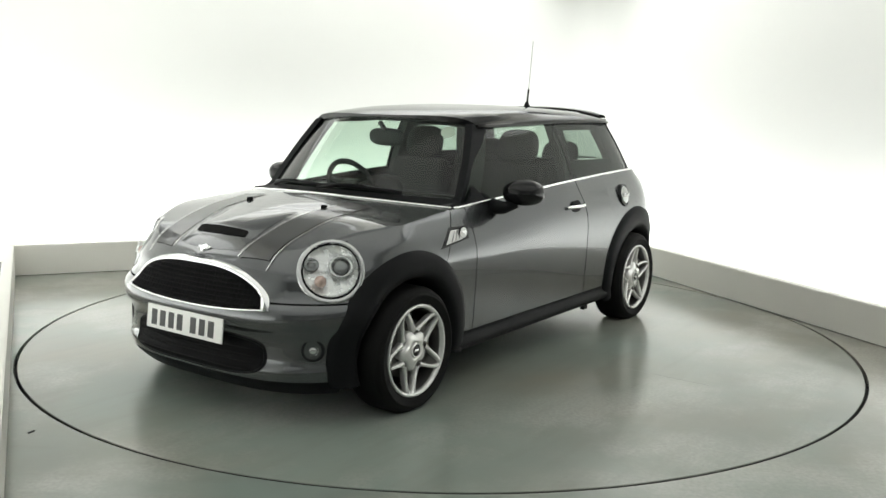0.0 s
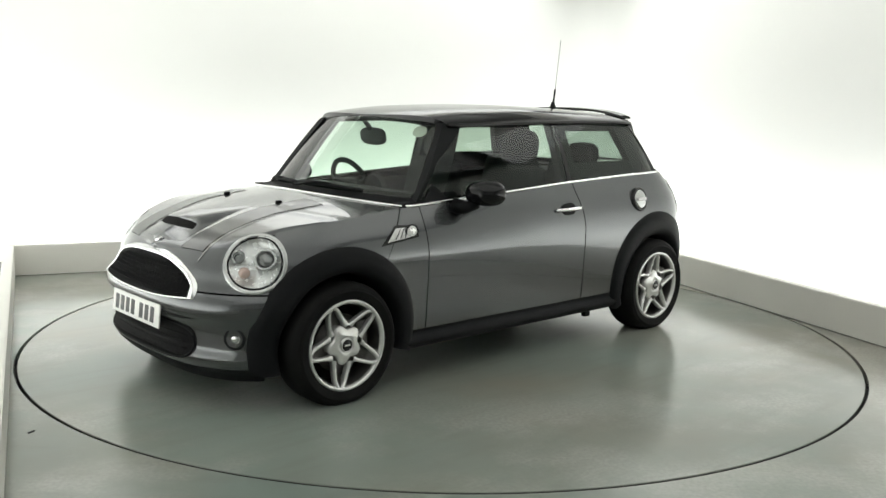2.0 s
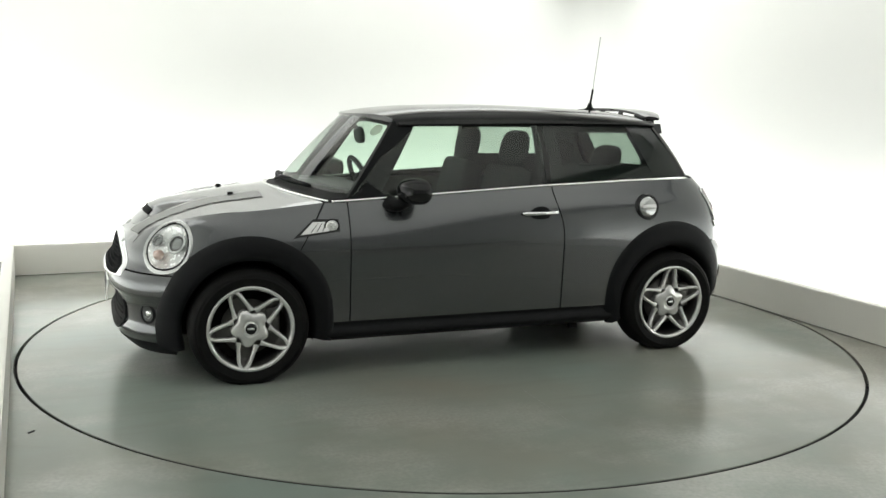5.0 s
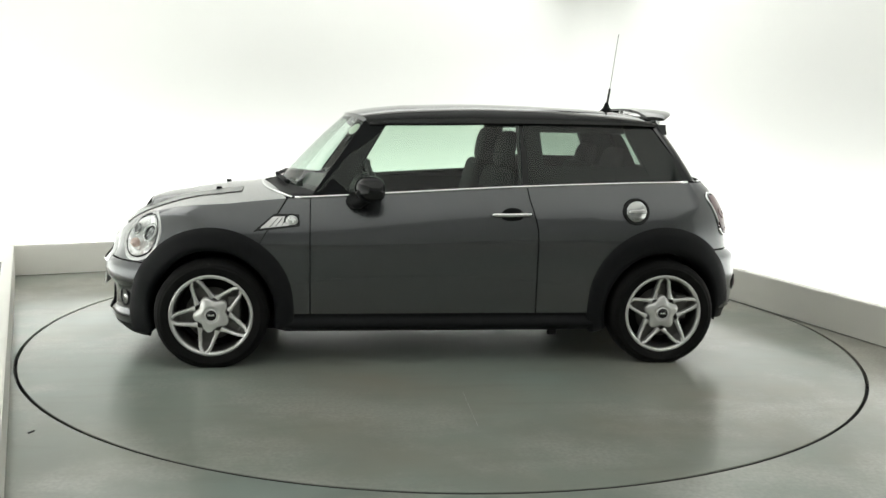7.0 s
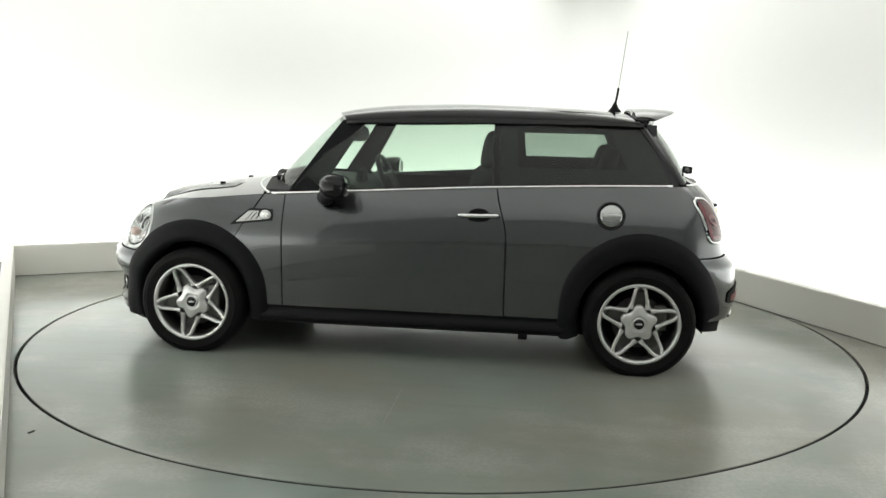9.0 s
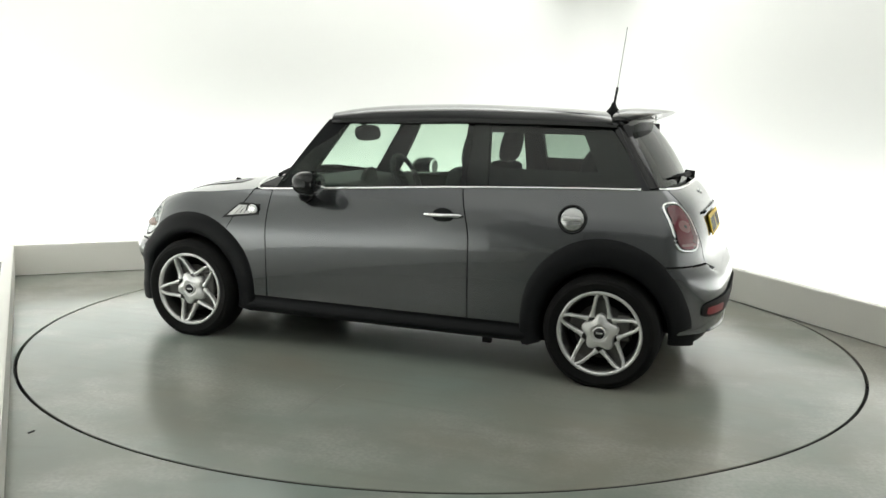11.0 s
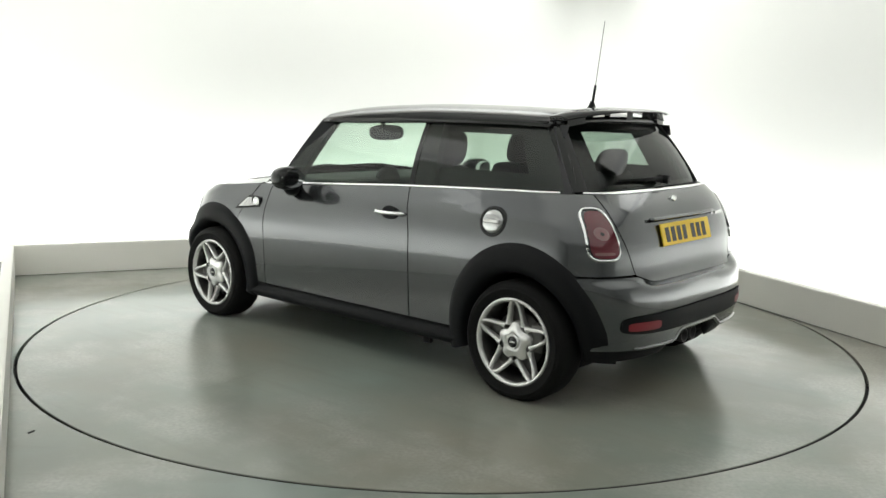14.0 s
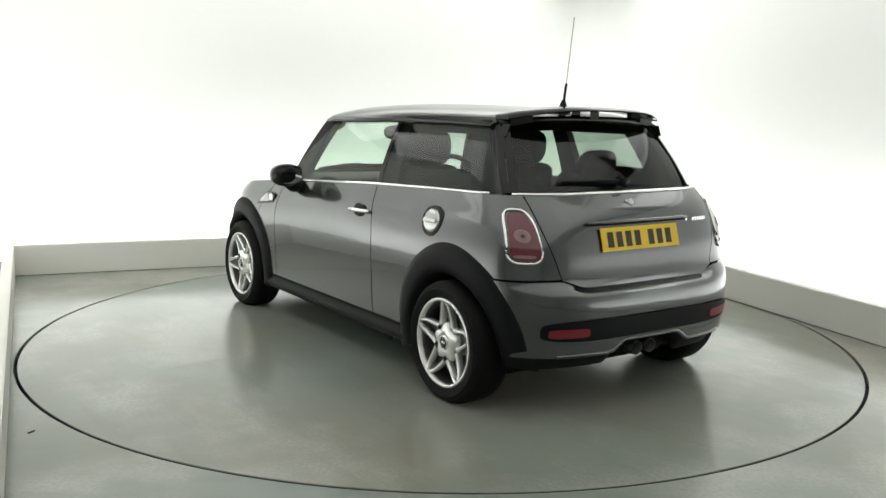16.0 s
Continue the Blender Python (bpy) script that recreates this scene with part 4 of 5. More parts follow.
part("headlining", grid(lambda u, v: roof_pt(u * 0.94, 0.03 + v * 0.94) - Vector((0, 0, 0.036)), span(-1, 1, 12), span(0, 1, 12)), M_LINER, roof, "grey cloth headlining")

# spoiler on the rear roof edge
SP_C = [(0.0, 0.000), (0.02, 0.010), (0.30, 0.016), (0.70, 0.014), (0.95, 0.008), (1.0, 0.002), (0.96, -0.004), (0.60, -0.006), (0.10, -0.008), (0.0, -0.004)]


def spoil(u, k, drop=0.0):
    lead, tail = -1.175 - 0.01 * u * u, -1.440 + 0.150 * abs(u) ** 2.6
    c = SP_C[k]
    return Vector((lead + (tail - lead) * c[0], 0.515 * u, 1.402 - 0.046 * abs(u) ** 2.8 - 0.006 * c[0] + c[1] - (drop if c[1] < 0 else 0.0)))


def spoiler_piece(name, us, drop, parent, label=""):
    bm = grid(lambda u, k: spoil(u, k, drop), us, range(len(SP_C)))
    bmesh.ops.remove_doubles(bm, verts=bm.verts, dist=1e-5)
    bmesh.ops.holes_fill(bm, edges=[e for e in bm.edges if e.is_boundary])
    bmesh.ops.recalc_face_normals(bm, faces=bm.faces)
    ob = part(name, bm, M_BLACKGLOSS, parent, label)
    es = ob.modifiers.new("crisp_rim", "EDGE_SPLIT")
    es.split_angle = radians(50)
    return ob


sp = spoiler_piece("spoiler", span(-1, 1, 36), 0.0, car, "black roof spoiler with slots")
for a, b in ((-0.95, -0.72), (-0.06, 0.06), (0.72, 0.95)):
    bm = grid(lambda u, k: Vector(((-1.20, -1.20, -1.335 + 0.07 * u * u, -1.335 + 0.07 * u * u)[k], 0.515 * u, (1.340, 1.401, 1.399, 1.352)[k] - 0.044 * abs(u) ** 2.8)), span(a, b, 10), range(4))
    part("spoiler_support", bm, M_BLACKGLOSS, sp, smooth=False)
part("roof_rear_edge", tube([Vector((-1.300 + 0.070 * abs(u) ** 2.2, 0.525 * u, 1.352 - 0.026 * abs(u) ** 3)) for u in span(-1, 1, 24)], 0.016, sides=8), M_BLACKGLOSS, roof, "")

# greenhouse
def pane(a0, a1, b0, b1, bulge, name, mat, parent, label, n=14, m=10, low=None, high=None, away=(-0.3, 0, 1.1)):
    """A curved pane between a lower edge a0-a1 and an upper edge b0-b1 (functions of u may replace the edges)."""
    fa = low or (lambda u: Vector(a0).lerp(Vector(a1), u))
    fb_ = high or (lambda u: Vector(b0).lerp(Vector(b1), u))
    def fn(u, v):
        p = fa(u).lerp(fb_(u), v)
        c = p - Vector(away)
        c.z *= 0.3
        return p + c.normalized() * bulge * 4 * v * (1 - v)
    ob = part(name, grid(fn, span(0, 1, n), span(0, 1, m)), mat, parent, label, facing=away)
    return ob


def ws_low(u):
    t = 2 * u - 1
    return Vector((0.915 - 0.245 * abs(t) ** 2.3, 0.672 * t, 0.955 - 0.028 * t * t))


def ws_high(u):
    t = 2 * u - 1
    return Vector((0.528 - 0.122 * abs(t) ** 2.2, 0.535 * t, 1.340 - 0.034 * abs(t) ** 3))


pane(0, 0, 0, 0, 0.014, "windscreen", M_WGLASS, car, "clear windscreen", 24, 14, ws_low, ws_high)


def belt_pt(x, s, dy=-0.012, dz=0.0):
    z = BELT(x) + dz
    return Vector((x, s * (oy(x, z) + dy), z))


TOPZ = sm([-1.2, -0.43, 0.0, 0.45], [1.322, 1.310, 1.297, 1.288])
for s in (1, -1):
    pane(0, 0, 0, 0, 0.012, "door_glass", M_GLASS, doors[s], "green tinted door glass", 16, 10,
         lambda u, s=s: belt_pt(0.705 - 1.14 * u, s), lambda u, s=s: Vector((0.360 - 0.785 * u, s * (0.575 + 0.010 * u), TOPZ(0.360 - 0.785 * u))))
    pane(0, 0, 0, 0, 0.012, "quarter_glass", M_DGLASS, car, "dark tinted rear side glass", 16, 10,
         lambda u, s=s: belt_pt(-0.452 - 0.965 * u, s, -0.012 - 0.035 * u ** 3), lambda u, s=s: Vector((-0.442 - 0.755 * u, s * (0.585 - 0.035 * u * u), TOPZ(-0.442 - 0.755 * u))))
    # black pillars, with some depth
    def strip(name, low, high, w0, w1, dx, depth, bul=0.012, s=s, mat=M_BLACKGLOSS):
        def fn(k, v):
            i = (0, 1, 2, 3, 0)[k]
            a = Vector(low).lerp(Vector(high), v)
            out = 4 * v * (1 - v) * bul
            w = w0 + (w1 - w0) * v
            ex = (-w, w, w, -w)[i]
            ey = (out, out, out - depth, out - depth)[i]
            return Vector((a.x + ex, s * (a.y + ey), a.z))
        bm = grid(fn, range(5), span(0, 1, 10))
        bmesh.ops.remove_doubles(bm, verts=bm.verts, dist=1e-6)
        bmesh.ops.recalc_face_normals(bm, faces=bm.faces)
        return part(name, bm, mat, car, "black window pillar", smooth=False)
    strip("a_pillar", (0.625, 0.690, 0.918), (0.365, 0.566, 1.312), 0.085, 0.066, 0, 0.045, 0.014, mat=M_PLASTIC)
    strip("b_pillar", (-0.448, 0.722, 0.975), (-0.440, 0.580, 1.315), 0.016, 0.016, 0, 0.012, 0.014)
    strip("b_pillar_trim", (-0.500, 0.690, 0.955), (-0.480, 0.560, 1.325), 0.075, 0.060, 0, 0.05, 0.010, mat=M_CABIN)
    strip("c_pillar_trim", (-1.315, 0.650, 0.985), (-1.125, 0.535, 1.330), 0.115, 0.098, 0, 0.05, 0.010, mat=M_CABIN)
    def corner(u, v, s=s):
        a = belt_pt(-1.405, 1, -0.046).lerp(Vector((-1.190, 0.551, TOPZ(-1.190))), v)
        b = Vector((-1.460, 0.572, 1.018)).lerp(Vector((-1.248, 0.478, 1.335)), v)
        p = a.lerp(b, u) + Vector((-0.6, 0.8, 0)) * (0.012 * 4 * v * (1 - v) + 0.010 * 4 * u * (1 - u) + 0.003)
        return Vector((p.x, s * p.y, p.z))
    thick(part("c_pillar", grid(corner, span(0, 1, 6), span(0, 1, 10)), M_BLACKGLOSS, car, "black window pillar", facing=(-0.9, 0, 1.1)), 0.02)
    def sail(u, v, s=s):
        x = 0.715 - 0.150 * u
        z = BELT(x) + 0.006 + v * 0.085 * max(0.0, min(1.0, (1 - u) * 1.6 + 0.02)) * min(1.0, 0.35 + u * 2.2)
        return Vector((x - 0.06 * v, s * (oy(x, BELT(x)) - 0.002 - (z - BELT(x)) * 0.30), z))
    thick(part("mirror_sail", grid(sail, span(0, 1, 8), span(0, 1, 5)), M_PLASTIC, doors[s], "black corner panel", facing=(0.5, 0, 0.9)), 0.008)
    # trim inside the rear side glass, below and above it
    for zl, zh, nm in ((0.965, 1.082, "side_trim_low"), (1.268, 1.325, "side_trim_high")):
        def side_trim(x, z, s=s):
            k = (z - 0.98) / 0.34
            return Vector((x, s * (0.690 - 0.145 * k - 0.03), z))
        part(nm, grid(side_trim, span(-1.30, -0.46, 8), span(zl, zh, 4)), M_CABIN, car, "dark cabin trim")
    # black frame line above the side glass
    part("window_frame", tube([Vector((x, s * (0.583 - 0.03 * step(-0.6, -1.2, x)), TOPZ(x) + 0.010)) for x in span(-1.20, 0.40, 24)], 0.013, sides=6), M_BLACKGLOSS, car, "black window frame")
    # chrome belt line
    pts = [belt_pt(x, s, -0.002, -0.001) for x in span(0.80, -1.38, 50)]
    part("belt_chrome", tube(pts, 0.0085, sides=6), M_CHROME, car, "thin chrome belt line")


def rg_low(u):
    t = 2 * u - 1
    return Vector((-1.520 + 0.085 * abs(t) ** 2.5, 0.615 * t, 1.018 - 0.004 * abs(t)))


def rg_high(u):
    t = 2 * u - 1
    return Vector((-1.300 + 0.075 * abs(t) ** 2.3, 0.515 * t, 1.345 - 0.022 * abs(t) ** 3))


pane(0, 0, 0, 0, 0.020, "rear_window", M_DGLASS, tg, "dark tinted rear window", 20, 12, rg_low, rg_high)
pts = [Vector((rx(0.64 * t, 1.008) - 0.002, 0.62 * t, 1.010)) for t in span(-1, 1, 30)]
part("belt_chrome", tube(pts, 0.0085, sides=6), M_CHROME, tg, "thin chrome line below the rear window")
def frit(name, low, high, bulge, u0, v0, v1, parent, away=(-0.3, 0, 1.1)):
    """Black printed border just inside a pane."""
    for k, (ua, ub, va, vb) in enumerate(((0, u0, 0, 1), (1 - u0, 1, 0, 1), (u0, 1 - u0, 0, v0), (u0, 1 - u0, 1 - v1, 1))):
        def fn(a, b):
            u, v = ua + (ub - ua) * a, va + (vb - va) * b
            p = low(u).lerp(high(u), v)
            c = p - Vector(away)
            c.z *= 0.3
            return p + c.normalized() * (bulge * 4 * v * (1 - v) - 0.004)
        part(name, grid(fn, span(0, 1, 12 if k > 1 else 3), span(0, 1, 3 if k > 1 else 10)), M_UNDER, parent, "black printed glass border", facing=away)


frit("glass_border", rg_low, rg_high, 0.020, 0.12, 0.07, 0.14, tg)
frit("glass_border", ws_low, ws_high, 0.014, 0.022, 0.06, 0.06, car)
# rear wiper
part("rear_wiper", tube([(-1.545, 0.02, 1.058), (-1.525, 0.12, 1.060), (-1.495, 0.36, 1.060)], [0.016, 0.010, 0.006], sides=6), M_PLASTIC, tg, "black rear wiper")
part("rear_wiper", tube([(-1.575, 0.0, 1.055), (-1.52, 0.0, 1.060)], 0.022, sides=10), M_PLASTIC, tg, "black wiper pivot")

# round sticker behind the windscreen
bm = bmesh.new()
bmesh.ops.create_circle(bm, cap_ends=True, segments=24, radius=0.038)
p0 = ws_low(0.905).lerp(ws_high(0.905), 0.86)
d1, d2 = (ws_high(0.905) - ws_low(0.905)).normalized(), (ws_low(0.93) - ws_low(0.88)).normalized()
mm = Matrix((d2, d1, d2.cross(d1).normalized())).transposed().to_4x4()
mm.translation = p0 - Vector((0.012, 0.004, 0.004))
bmesh.ops.transform(bm, matrix=mm, verts=bm.verts)
thick(part("windscreen_sticker", bm, M_PLINTH, car, "small pale round sticker", smooth=False), 0.001)

# scuttle, chrome line behind the bonnet, wipers
def scut(u, k):
    t = 2 * u - 1
    a = Vector((1.010 - 0.195 * abs(t) ** 2.3, 0.700 * t, 0.925 - 0.028 * t * t))
    b = ws_low(u) + Vector((-0.02, 0, 0.006))
    return a.lerp(b, k)
part("scuttle", grid(scut, span(0, 1, 24), span(0, 1, 4)), M_PLASTIC, car, "black plastic scuttle panel", facing=(0.5, 0, 0))
pts = [Vector((1.016 - 0.200 * abs(t) ** 2.3, 0.705 * t, 0.937 - 0.034 * t * t)) for t in span(-1, 1, 40)]
part("scuttle_chrome", tube(pts, 0.008, sides=6), M_CHROME, car, "thin chrome line behind the bonnet")
for y0, y1 in ((-0.05, -0.55), (0.42, -0.08)):
    wip = new("wiper")
    wip.parent = car
    def w_pt(y, k, lift):
        t = y / 0.672
        b = ws_low((t + 1) / 2)
        h = ws_high((t + 1) / 2)
        return b.lerp(h, k) + Vector((0.02, 0, 0.010 + lift))
    part("wiper_arm", tube([w_pt(y1, -0.02, 0.0), w_pt(y1 * 0.7 + y0 * 0.3, 0.0, 0.02), w_pt(y0 * 0.6 + y1 * 0.4, 0.02, 0.012)], 0.009, sides=6), M_PLASTIC, wip, "")
    part("wiper_blade", tube([w_pt(y0 + (y1 - y0) * t, 0.01 + 0.02 * math.sin(t * 3.14), 0.002) for t in span(0.0, 1.0, 8)], 0.012, sides=6), M_PLASTIC, wip, "")

# mirrors, handles, side lamps, fuel cap
for s in (1, -1):
    mir = new("door_mirror")
    mir.parent = car
    bm = bmesh.new()
    bmesh.ops.create_uvsphere(bm, u_segments=24, v_segments=16, radius=1)
    for v in bm.verts:
        x, y, z = v.co
        x = math.copysign(abs(x) ** 0.8, x) * (0.100 if x > 0 else 0.055)
        v.co = Vector((0.388 + x - 0.03 * y * s * 0.5, s * 0.875 + math.copysign(abs(y) ** 0.85, y) * 0.105, 0.966 + math.copysign(abs(z) ** 0.85, z) * 0.068))
    part("mirror_cap", bm, M_BLACKGLOSS, mir, "glossy black mirror cap")
    part("mirror_stalk", tube([(0.49, s * 0.735, 0.892), (0.465, s * 0.80, 0.886), (0.43, s * 0.855, 0.912)], [0.046, 0.034, 0.026], sides=10), M_PLASTIC, mir, "black mirror foot")
    bm = bmesh.new()
    bmesh.ops.create_circle(bm, cap_ends=True, segments=28, radius=1)
    for v in bm.verts:
        v.co = Vector((0.340, s * 0.878 + v.co.x * 0.086, 0.966 + v.co.y * 0.052))
    part("mirror_glass", bm, M_CHROME, mir, "mirror glass", smooth=False)

    hd = new("door_handle")
    hd.parent = car
    bm = bmesh.new()
    bmesh.ops.create_uvsphere(bm, u_segments=20, v_segments=10, radius=1)
    for v in bm.verts:
        v.co = Vector((-0.365 + v.co.x * 0.062, s * (oy(-0.365, 0.825) + 0.0035) + v.co.y * 0.004, 0.826 + v.co.z * 0.042))
    part("handle_cup", bm, M_PLASTIC, hd, "dark handle recess")
    part("grip", tube([Vector((-0.250 - 0.226 * t, s * (oy(-0.36, 0.83) + 0.010 + 0.020 * math.sin(math.pi * t)), 0.829 + 0.004 * t)) for t in span(0, 1, 12)], [0.006] + [0.0115] * 11 + [0.006], sides=8), M_CHROME, hd, "chrome grip")

    sl = new("side_lamp")
    sl.parent = car
    def sl_pt(u, v, s=s, g=0.0, lift=0.006):
        x = (0.995 - 0.215 * u) - (0.085 * v * (1 - u))
        z = 0.738 + 0.075 * v + 0.025 * u * (1 - v)
        return Vector((x, s * (oy(x, z) + lift), z))
    part("lamp_frame", grid(lambda u, v: sl_pt(-0.05 + 1.08 * u, -0.10 + 1.2 * v, lift=0.003), span(0, 1, 10), span(0, 1, 5)), M_BLACKGLOSS, sl, "black frame", facing=(0.9, 0, 0.8))
    part("lamp_trim", grid(lambda u, v: sl_pt(0.04 + 0.72 * u, 0.08 + 0.84 * v, lift=0.007), span(0, 1, 10), span(0, 1, 5)), M_ALLOY, sl, "silver side trim", facing=(0.9, 0, 0.8))
    for k in range(3):
        u0 = 0.26 + 0.15 * k
        b_ = grid(lambda u, v, u0=u0: sl_pt(u0 + 0.022 * u, 0.16 + 0.68 * v, lift=0.0095), (0, 1), span(0, 1, 3))
        part("trim_slot", b_, M_BLACKGLOSS, sl, "black slot", facing=(0.9, 0, 0.8))
    bm = bmesh.new()
    bmesh.ops.create_uvsphere(bm, u_segments=18, v_segments=10, radius=1)
    for v in bm.verts:
        v.co = Vector((0.815 + v.co.x * 0.034, s * (oy(0.815, 0.785) + 0.004) + v.co.y * 0.012, 0.787 + v.co.z * 0.030))
    part("repeater_lens", bm, M_REFLECT, sl, "clear round repeater")
    part("repeater_ring", tube([Vector((0.815 + 0.037 * math.cos(a), s * (oy(0.815, 0.787) + 0.008), 0.787 + 0.033 * math.sin(a))) for a in span(0, 2 * math.pi, 24)[:-1]], 0.0045, sides=6, closed=True), M_BLACKGLOSS, sl, "")

fc = new("fuel_cap")
fc.parent = car
yq = oy(-1.062, 0.851)
m = Matrix.Translation((-1.062, yq + 0.002, 0.851)) @ Euler((radians(12), 0, radians(4))).to_matrix().to_4x4()
bm = lathe([(0.077, -0.02), (0.075, 0.007), (0.067, 0.009), (0.060, 0.002)], 36)
bmesh.ops.transform(bm, matrix=m, verts=bm.verts)
part("cap_ring", bm, M_BLACKGLOSS, fc, "black filler ring")
bm = lathe([(0.061, 0.0), (0.060, 0.009), (0.050, 0.015), (0.02, 0.019), (0.001, 0.019)], 36)
bmesh.ops.transform(bm, matrix=m, verts=bm.verts)
part("cap_cover", bm, M_SATIN, fc, "satin chrome filler cap")
part("cap_grip", block(0.096, 0.014, 0.022, m @ Matrix.Translation((0, 0.018, 0)), 0.006), M_ALLOY, fc, "raised grip bar")

# antenna
an = new("antenna")
an.parent = car
AB = Vector((-1.10, 0.0, 1.388))
bm = lathe([(0.042, 0.0), (0.036, 0.012), (0.020, 0.030), (0.010, 0.058), (0.001, 0.060)], 18)
bmesh.ops.transform(bm, matrix=Matrix.Translation(AB) @ Euler((radians(90), 0, 0)).to_matrix().to_4x4(), verts=bm.verts)
part("antenna_foot", bm, M_PLASTIC, an, "black rubber foot")
TIP = Vector((-1.155, 0.0, 1.866))
part("antenna_mast", tube([AB + Vector((0, 0, 0.03)), AB.lerp(TIP, 0.30)], 0.007, sides=8), M_PLASTIC, an, "black lower mast")
part("antenna_whip", tube([AB.lerp(TIP, 0.30), TIP], 0.0019, sides=6), M_DISC, an, "thin steel whip")

# underbody and closing inner shell
bm = block(3.0, 1.30, 0.10, Matrix.Translation((0.0, 0, 0.215)), 0.03)
part("floor_pan", bm, M_UNDER, car, "dark underbody")
for x, w, d, z in ((1.60, 0.34, 0.95, 0.33), (-1.58, 0.22, 0.95, 0.38)):
    part("bumper_core", block(w, d, 0.30, Matrix.Translation((x, 0, z)), 0.06), M_UNDER, car, "")
part("engine_bay", block(0.85, 0.86, 0.36, Matrix.Translation((1.22, 0, 0.50)), 0.05), M_UNDER, car, "")
part("boot_tub", block(0.60, 0.86, 0.55, Matrix.Translation((-1.30, 0, 0.55)), 0.05), M_CABIN, car, "")
for s in (1, -1):
    bm = grid(lambda x, k, s=s: Vector((x, s * (oy(x, 0.22 + 0.70 * k) - 0.045), 0.22 + 0.70 * k)), span(-0.84, 0.84, 20), span(0, 1, 8))
    part("inner_side", bm, M_CABIN, car, "dark door lining")
    bm = grid(lambda x, k, s=s: Vector((x, s * (oy(x, 0.74 + 0.20 * k) - 0.055), 0.74 + 0.20 * k)), span(-1.60, -0.80, 16), span(0, 1, 6))
    part("inner_side", bm, M_CABIN, car, "dark boot lining")
part("firewall", block(0.04, 1.36, 0.60, Matrix.Translation((0.80, 0, 0.58)), 0.01), M_UNDER, car, "")
part("tail_inner", block(0.03, 1.10, 0.36, Matrix.Translation((-1.49, 0, 0.78)), 0.01), M_CABIN, car, "")


# wheels
def wheel(x, s):
    wh = new("wheel")
    wh.parent = car
    wh.location = (x, s * 0.735, HUB_Z)
    if s < 0:
        wh.rotation_euler = (0, 0, math.pi)
    R, r0 = TYRE_R, 0.212
    prof = [(r0, -0.090), (r0 + 0.012, -0.098), (r0 + 0.04, -0.104), (R - 0.028, -0.098), (R - 0.008, -0.084), (R, -0.060), (R + 0.001, 0.0), (R, 0.060), (R - 0.008, 0.082), (R - 0.022, 0.095), (R - 0.026, 0.0985), (R - 0.030, 0.0975), (r0 + 0.050, 0.1035), (r0 + 0.046, 0.106), (r0 + 0.042, 0.1035), (r0 + 0.020, 0.100), (r0 + 0.008, 0.094), (r0, 0.084)]
    bm = lathe(prof, 64)
    for v in bm.verts:
        v.co.z = max(v.co.z, -HUB_Z + 0.001)
    part("tyre", bm, M_TYRE, wh, "black rubber tyre")
    # lip and barrel
    prof = [(r0 + 0.005, 0.088), (r0 + 0.007, 0.096), (r0 + 0.001, 0.100), (r0 - 0.008, 0.098), (r0 - 0.013, 0.090), (r0 - 0.015, 0.078)]
    rim = part("rim", lathe(prof, 64), M_ALLOY, wh, "silver alloy rim")
    part("barrel", lathe([(r0 - 0.015, 0.079), (r0 - 0.022, 0.05), (r0 - 0.03, -0.08), (r0, -0.09)], 64), M_DISC, rim, "dark inner barrel")
    # five pairs of spokes
    ph0 = radians(65 if x > 0 else 90)
    for k in range(5):
        a = ph0 + 2 * math.pi * k / 5
        for side in (-1, 1):
            def spoke(i, v, a=a, side=side):
                # v: hub to rim; the pair narrows outward and closes in a round tip on the rim
                r = 0.078 + (r0 - 0.011 - 0.078) * v
                off = side * (0.047 - 0.025 * v - 0.009 * step(0.80, 1.0, v))
                w = 0.0105 - 0.001 * v + 0.006 * step(0.25, 0.0, v) + 0.003 * step(0.85, 1.0, v)
                h = 0.078 + 0.018 * v ** 2
                e = ((-w, h - 0.030), (-w, h - 0.007), (-w * 0.55, h), (w * 0.55, h), (w, h - 0.007), (w, h - 0.030))[i]
                t = off + e[0]
                return Vector((r * math.cos(a) - t * math.sin(a), e[1], r * math.sin(a) + t * math.cos(a)))
            bm = grid(spoke, range(6), span(0, 1, 12))
            bmesh.ops.recalc_face_normals(bm, faces=bm.faces)
            part("spoke", bm, M_ALLOY, rim)
        # web coloured darker than the spokes, as the shade in their pocket
        def web(i, v, a=a):
            r = 0.085 + (r0 - 0.016 - 0.085) * v
            t = i * (0.044 - 0.026 * v)
            return Vector((r * math.cos(a) - t * math.sin(a), 0.040 + 0.046 * step(0.72, 1.0, v), r * math.sin(a) + t * math.cos(a)))
        part("spoke_web", grid(web, (-1, 0, 1), span(0.0, 1.0, 10)), M_DISC, rim)
    # star-shaped hub with a shoulder for each pair of spokes
    hub = [(1.04, 0.040), (1.03, 0.066), (0.97, 0.076), (0.86, 0.081), (0.60, 0.085), (0.45, 0.087), (0.43, 0.083), (0.40, 0.083), (0.385, 0.091), (0.33, 0.092), (0.30, 0.087), (0.01, 0.087)]
    def star(a, k):
        f, h = hub[k]
        lobe = 0.012 * math.cos(5 * (a - ph0)) * step(0.45, 0.9, f)
        r = 0.086 * f + lobe
        return Vector((r * math.cos(a), h, r * math.sin(a)))
    bm = grid(star, span(0, 2 * math.pi, 60)[:-1], range(len(hub)), close_u=True)
    bmesh.ops.recalc_face_normals(bm, faces=bm.faces)
    part("hub_centre", bm, M_ALLOY, rim, "silver star-shaped hub centre")
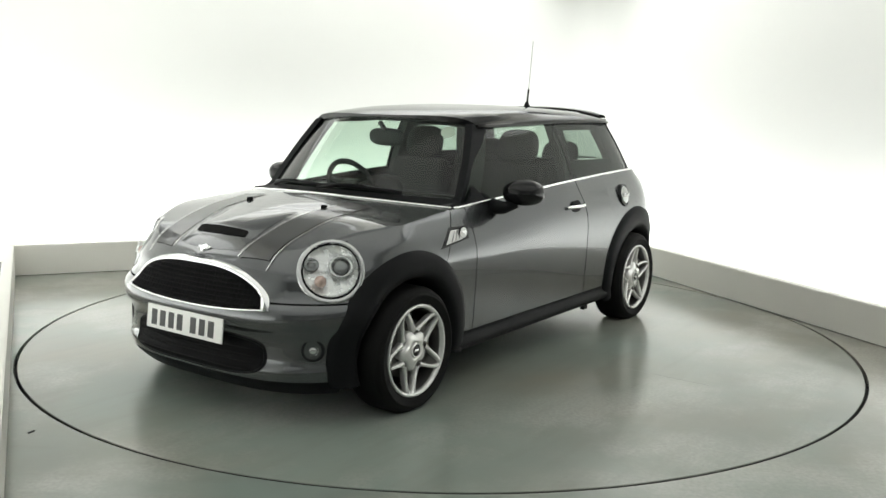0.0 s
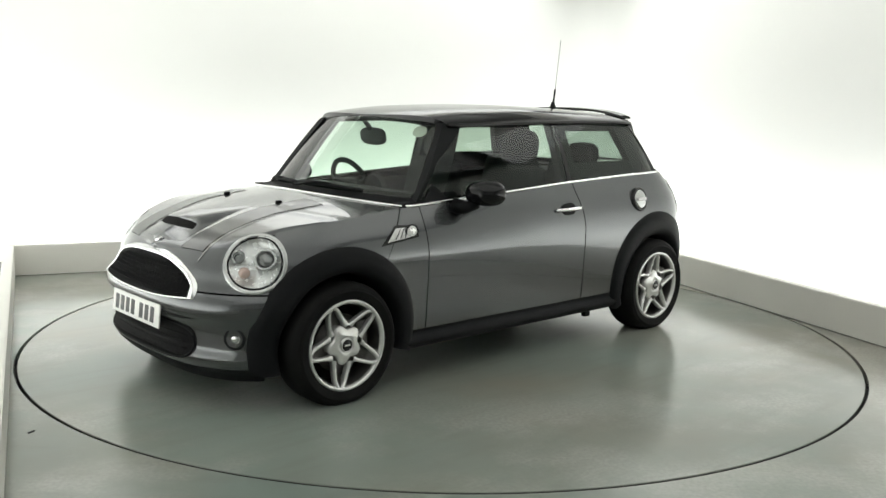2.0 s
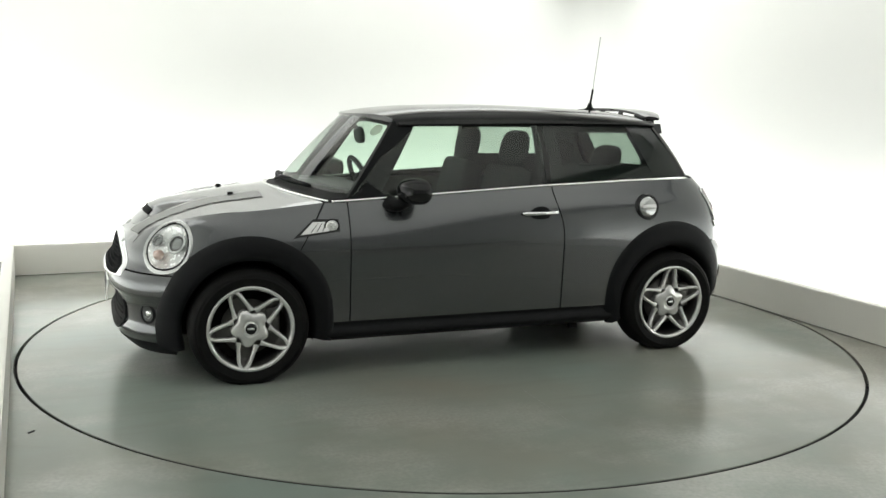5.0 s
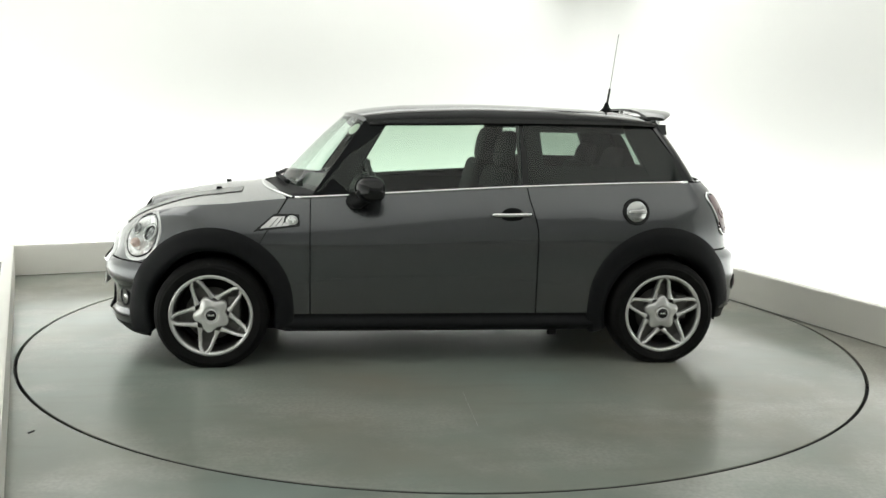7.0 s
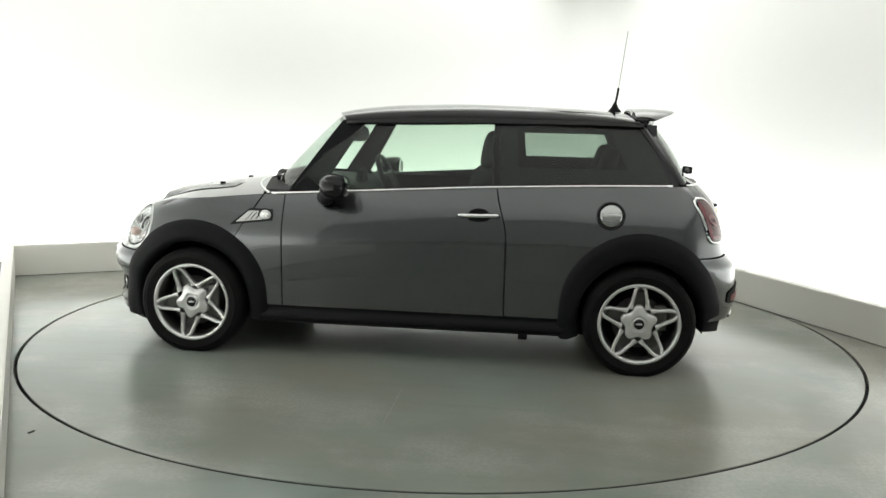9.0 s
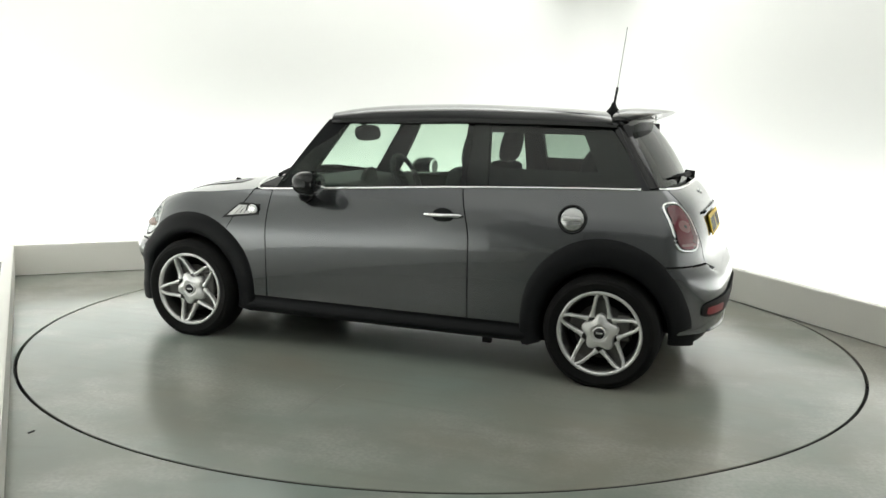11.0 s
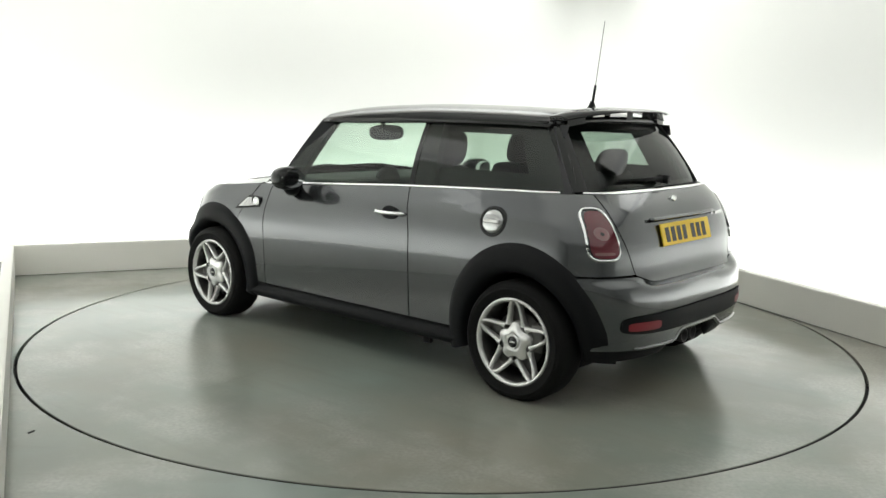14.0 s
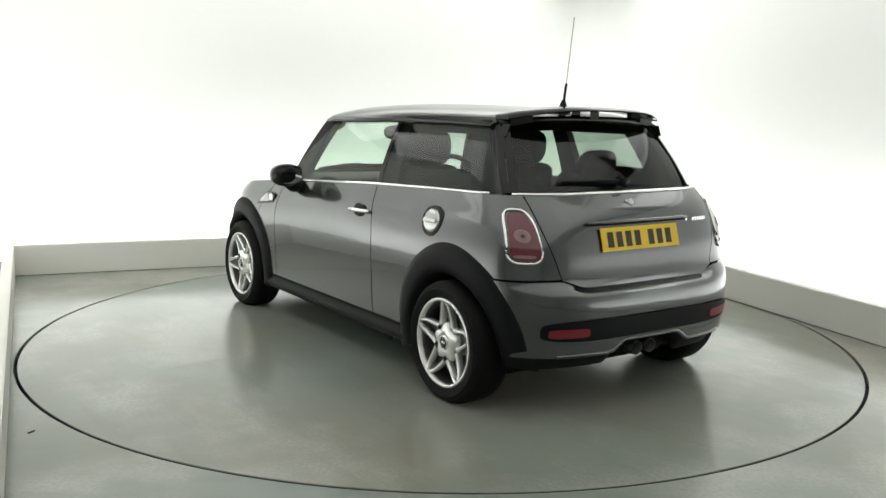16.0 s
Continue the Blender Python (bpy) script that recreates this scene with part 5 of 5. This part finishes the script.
    part("centre_cap", lathe([(0.030, 0.087), (0.029, 0.0900), (0.001, 0.0910)], 24), M_BLACKGLOSS, rim, "black centre cap")
    part("cap_emblem", block(0.034, 0.002, 0.009, Matrix.Translation((0, 0.0915, 0)), 0.0008, seg=1), M_CHROME, rim, "", smooth=False)
    part("brake_disc", lathe([(0.140, 0.02), (0.140, 0.032), (0.06, 0.034), (0.055, 0.045), (0.001, 0.045)], 40), M_DISC, wh, "steel brake disc")
    part("brake_caliper", block(0.07, 0.07, 0.14, Matrix.Translation((-0.115, 0.02, 0.03)), 0.015), M_DISC, wh, "grey brake caliper")
    part("wheel_backing", lathe([(0.185, -0.03), (0.18, -0.02), (0.001, -0.02)], 32), M_UNDER, wh)


for x in (AXF, AXR):
    for s in (1, -1):
        wheel(x, s)


# cabin
def seat(x, y, w, rear=False):
    st = new("rear_seat" if rear else "front_seat")
    st.parent = car
    part("cushion", block(0.50, w, 0.16, Matrix.Translation((x + 0.02, y, 0.50)), 0.05), M_FABRIC, st, "charcoal seat cushion")
    m = Matrix.Translation((x - 0.27, y, 0.78)) @ Euler((0, radians(-14), 0)).to_matrix().to_4x4()
    part("backrest", block(0.13, w, 0.58, m, 0.055, taper=lambda c: (c.x, c.y * (0.86 if c.z > 0 else 1.0), c.z)), M_FABRIC, st, "charcoal backrest")
    hx = x - 0.365 if not rear else x - 0.36
    hz = 1.165 if not rear else 1.10
    bm = bmesh.new()
    bmesh.ops.create_uvsphere(bm, u_segments=20, v_segments=14, radius=1)
    hh, hw = (0.105, 0.138) if not rear else (0.085, 0.130)
    for v in bm.verts:
        a, b, c = (math.copysign(abs(q) ** 0.62, q) for q in v.co)
        v.co = Vector((hx + a * 0.052 - c * 0.02, y + b * hw * (1 - 0.10 * max(0.0, c)), hz + c * hh))
    part("headrest", bm, M_FABRIC, st, "rounded charcoal headrest")
    for d in (0.05, -0.05):
        part("headrest_post", tube([(hx + 0.02, y + d, hz - 0.17), (hx, y + d, hz - 0.05)], 0.007, sides=6), M_CHROME, st)


for y in (0.36, -0.36):
    seat(-0.03, y, 0.50)
for y in (0.30, -0.30):
    seat(-0.70, y, 0.52, True)
part("dashboard", block(0.40, 1.16, 0.26, Matrix.Translation((0.60, 0, 0.80)), 0.07, taper=lambda c: (c.x - (0.06 if c.z < 0 else 0), c.y, c.z + (0.02 if c.x > 0 else 0))), M_CABIN, car, "dark dashboard")
part("speedometer", lathe([(0.10, 0.0), (0.11, 0.03), (0.09, 0.04), (0.001, 0.035)], 28), M_CABIN, car, "round central speedometer").matrix_local = Matrix.Translation((0.46, 0, 0.90)) @ Euler((0, 0, radians(90))).to_matrix().to_4x4()
swm = Matrix.Translation((0.33, -0.36, 0.900)) @ Euler((0, radians(-66), 0)).to_matrix().to_4x4()
sw = new("steering_wheel")
sw.parent = car
part("wheel_rim", tube([swm @ Vector((0.180 * math.cos(a), 0.180 * math.sin(a), 0)) for a in span(0, 2 * math.pi, 32)[:-1]], 0.017, closed=True), M_CABIN, sw, "black steering wheel rim")
for a in (0.35, math.pi - 0.35, -math.pi / 2):
    part("wheel_spoke", tube([swm @ Vector((0, 0, 0.01)), swm @ Vector((0.178 * math.sin(a), 0.178 * math.cos(a), 0))], 0.014, sides=6), M_CABIN, sw)
part("airbag_cover", block(0.11, 0.12, 0.05, swm, 0.02), M_CABIN, sw, "")
im = new("rear_view_mirror")
im.parent = car
bm = bmesh.new()
bmesh.ops.create_uvsphere(bm, u_segments=24, v_segments=14, radius=1)
for v in bm.verts:
    a, b, c = (math.copysign(abs(q) ** 0.7, q) for q in v.co)
    v.co = Vector((a * 0.024, b * 0.138, c * 0.050))
bmesh.ops.transform(bm, matrix=Matrix.Translation((0.455, 0.0, 1.222)) @ Euler((0, radians(8), radians(-8))).to_matrix().to_4x4(), verts=bm.verts)
part("mirror_body", bm, M_CABIN, im, "dark oval interior mirror")
part("mirror_stem", tube([(0.47, 0, 1.26), (0.515, 0, 1.305)], 0.014, sides=8), M_CABIN, im)
part("parcel_shelf", block(0.42, 1.10, 0.02, Matrix.Translation((-1.27, 0, 0.965)), 0.006), M_CABIN, car, "dark parcel shelf")


def motions():
    rows, trows = [], []
    for t, deg in TURN:
        c, q = math.cos(radians(deg)), math.sin(radians(deg))
        px, py = PIVOT
        rows.append((t, pose(-(c * px - q * py), -(q * px + c * py), 0, 0, 0, deg)))
        trows.append((t, pose(0, 0, 0, 0, 0, deg)))
    walk(car, rows)
    walk(turntable, trows)


motions()
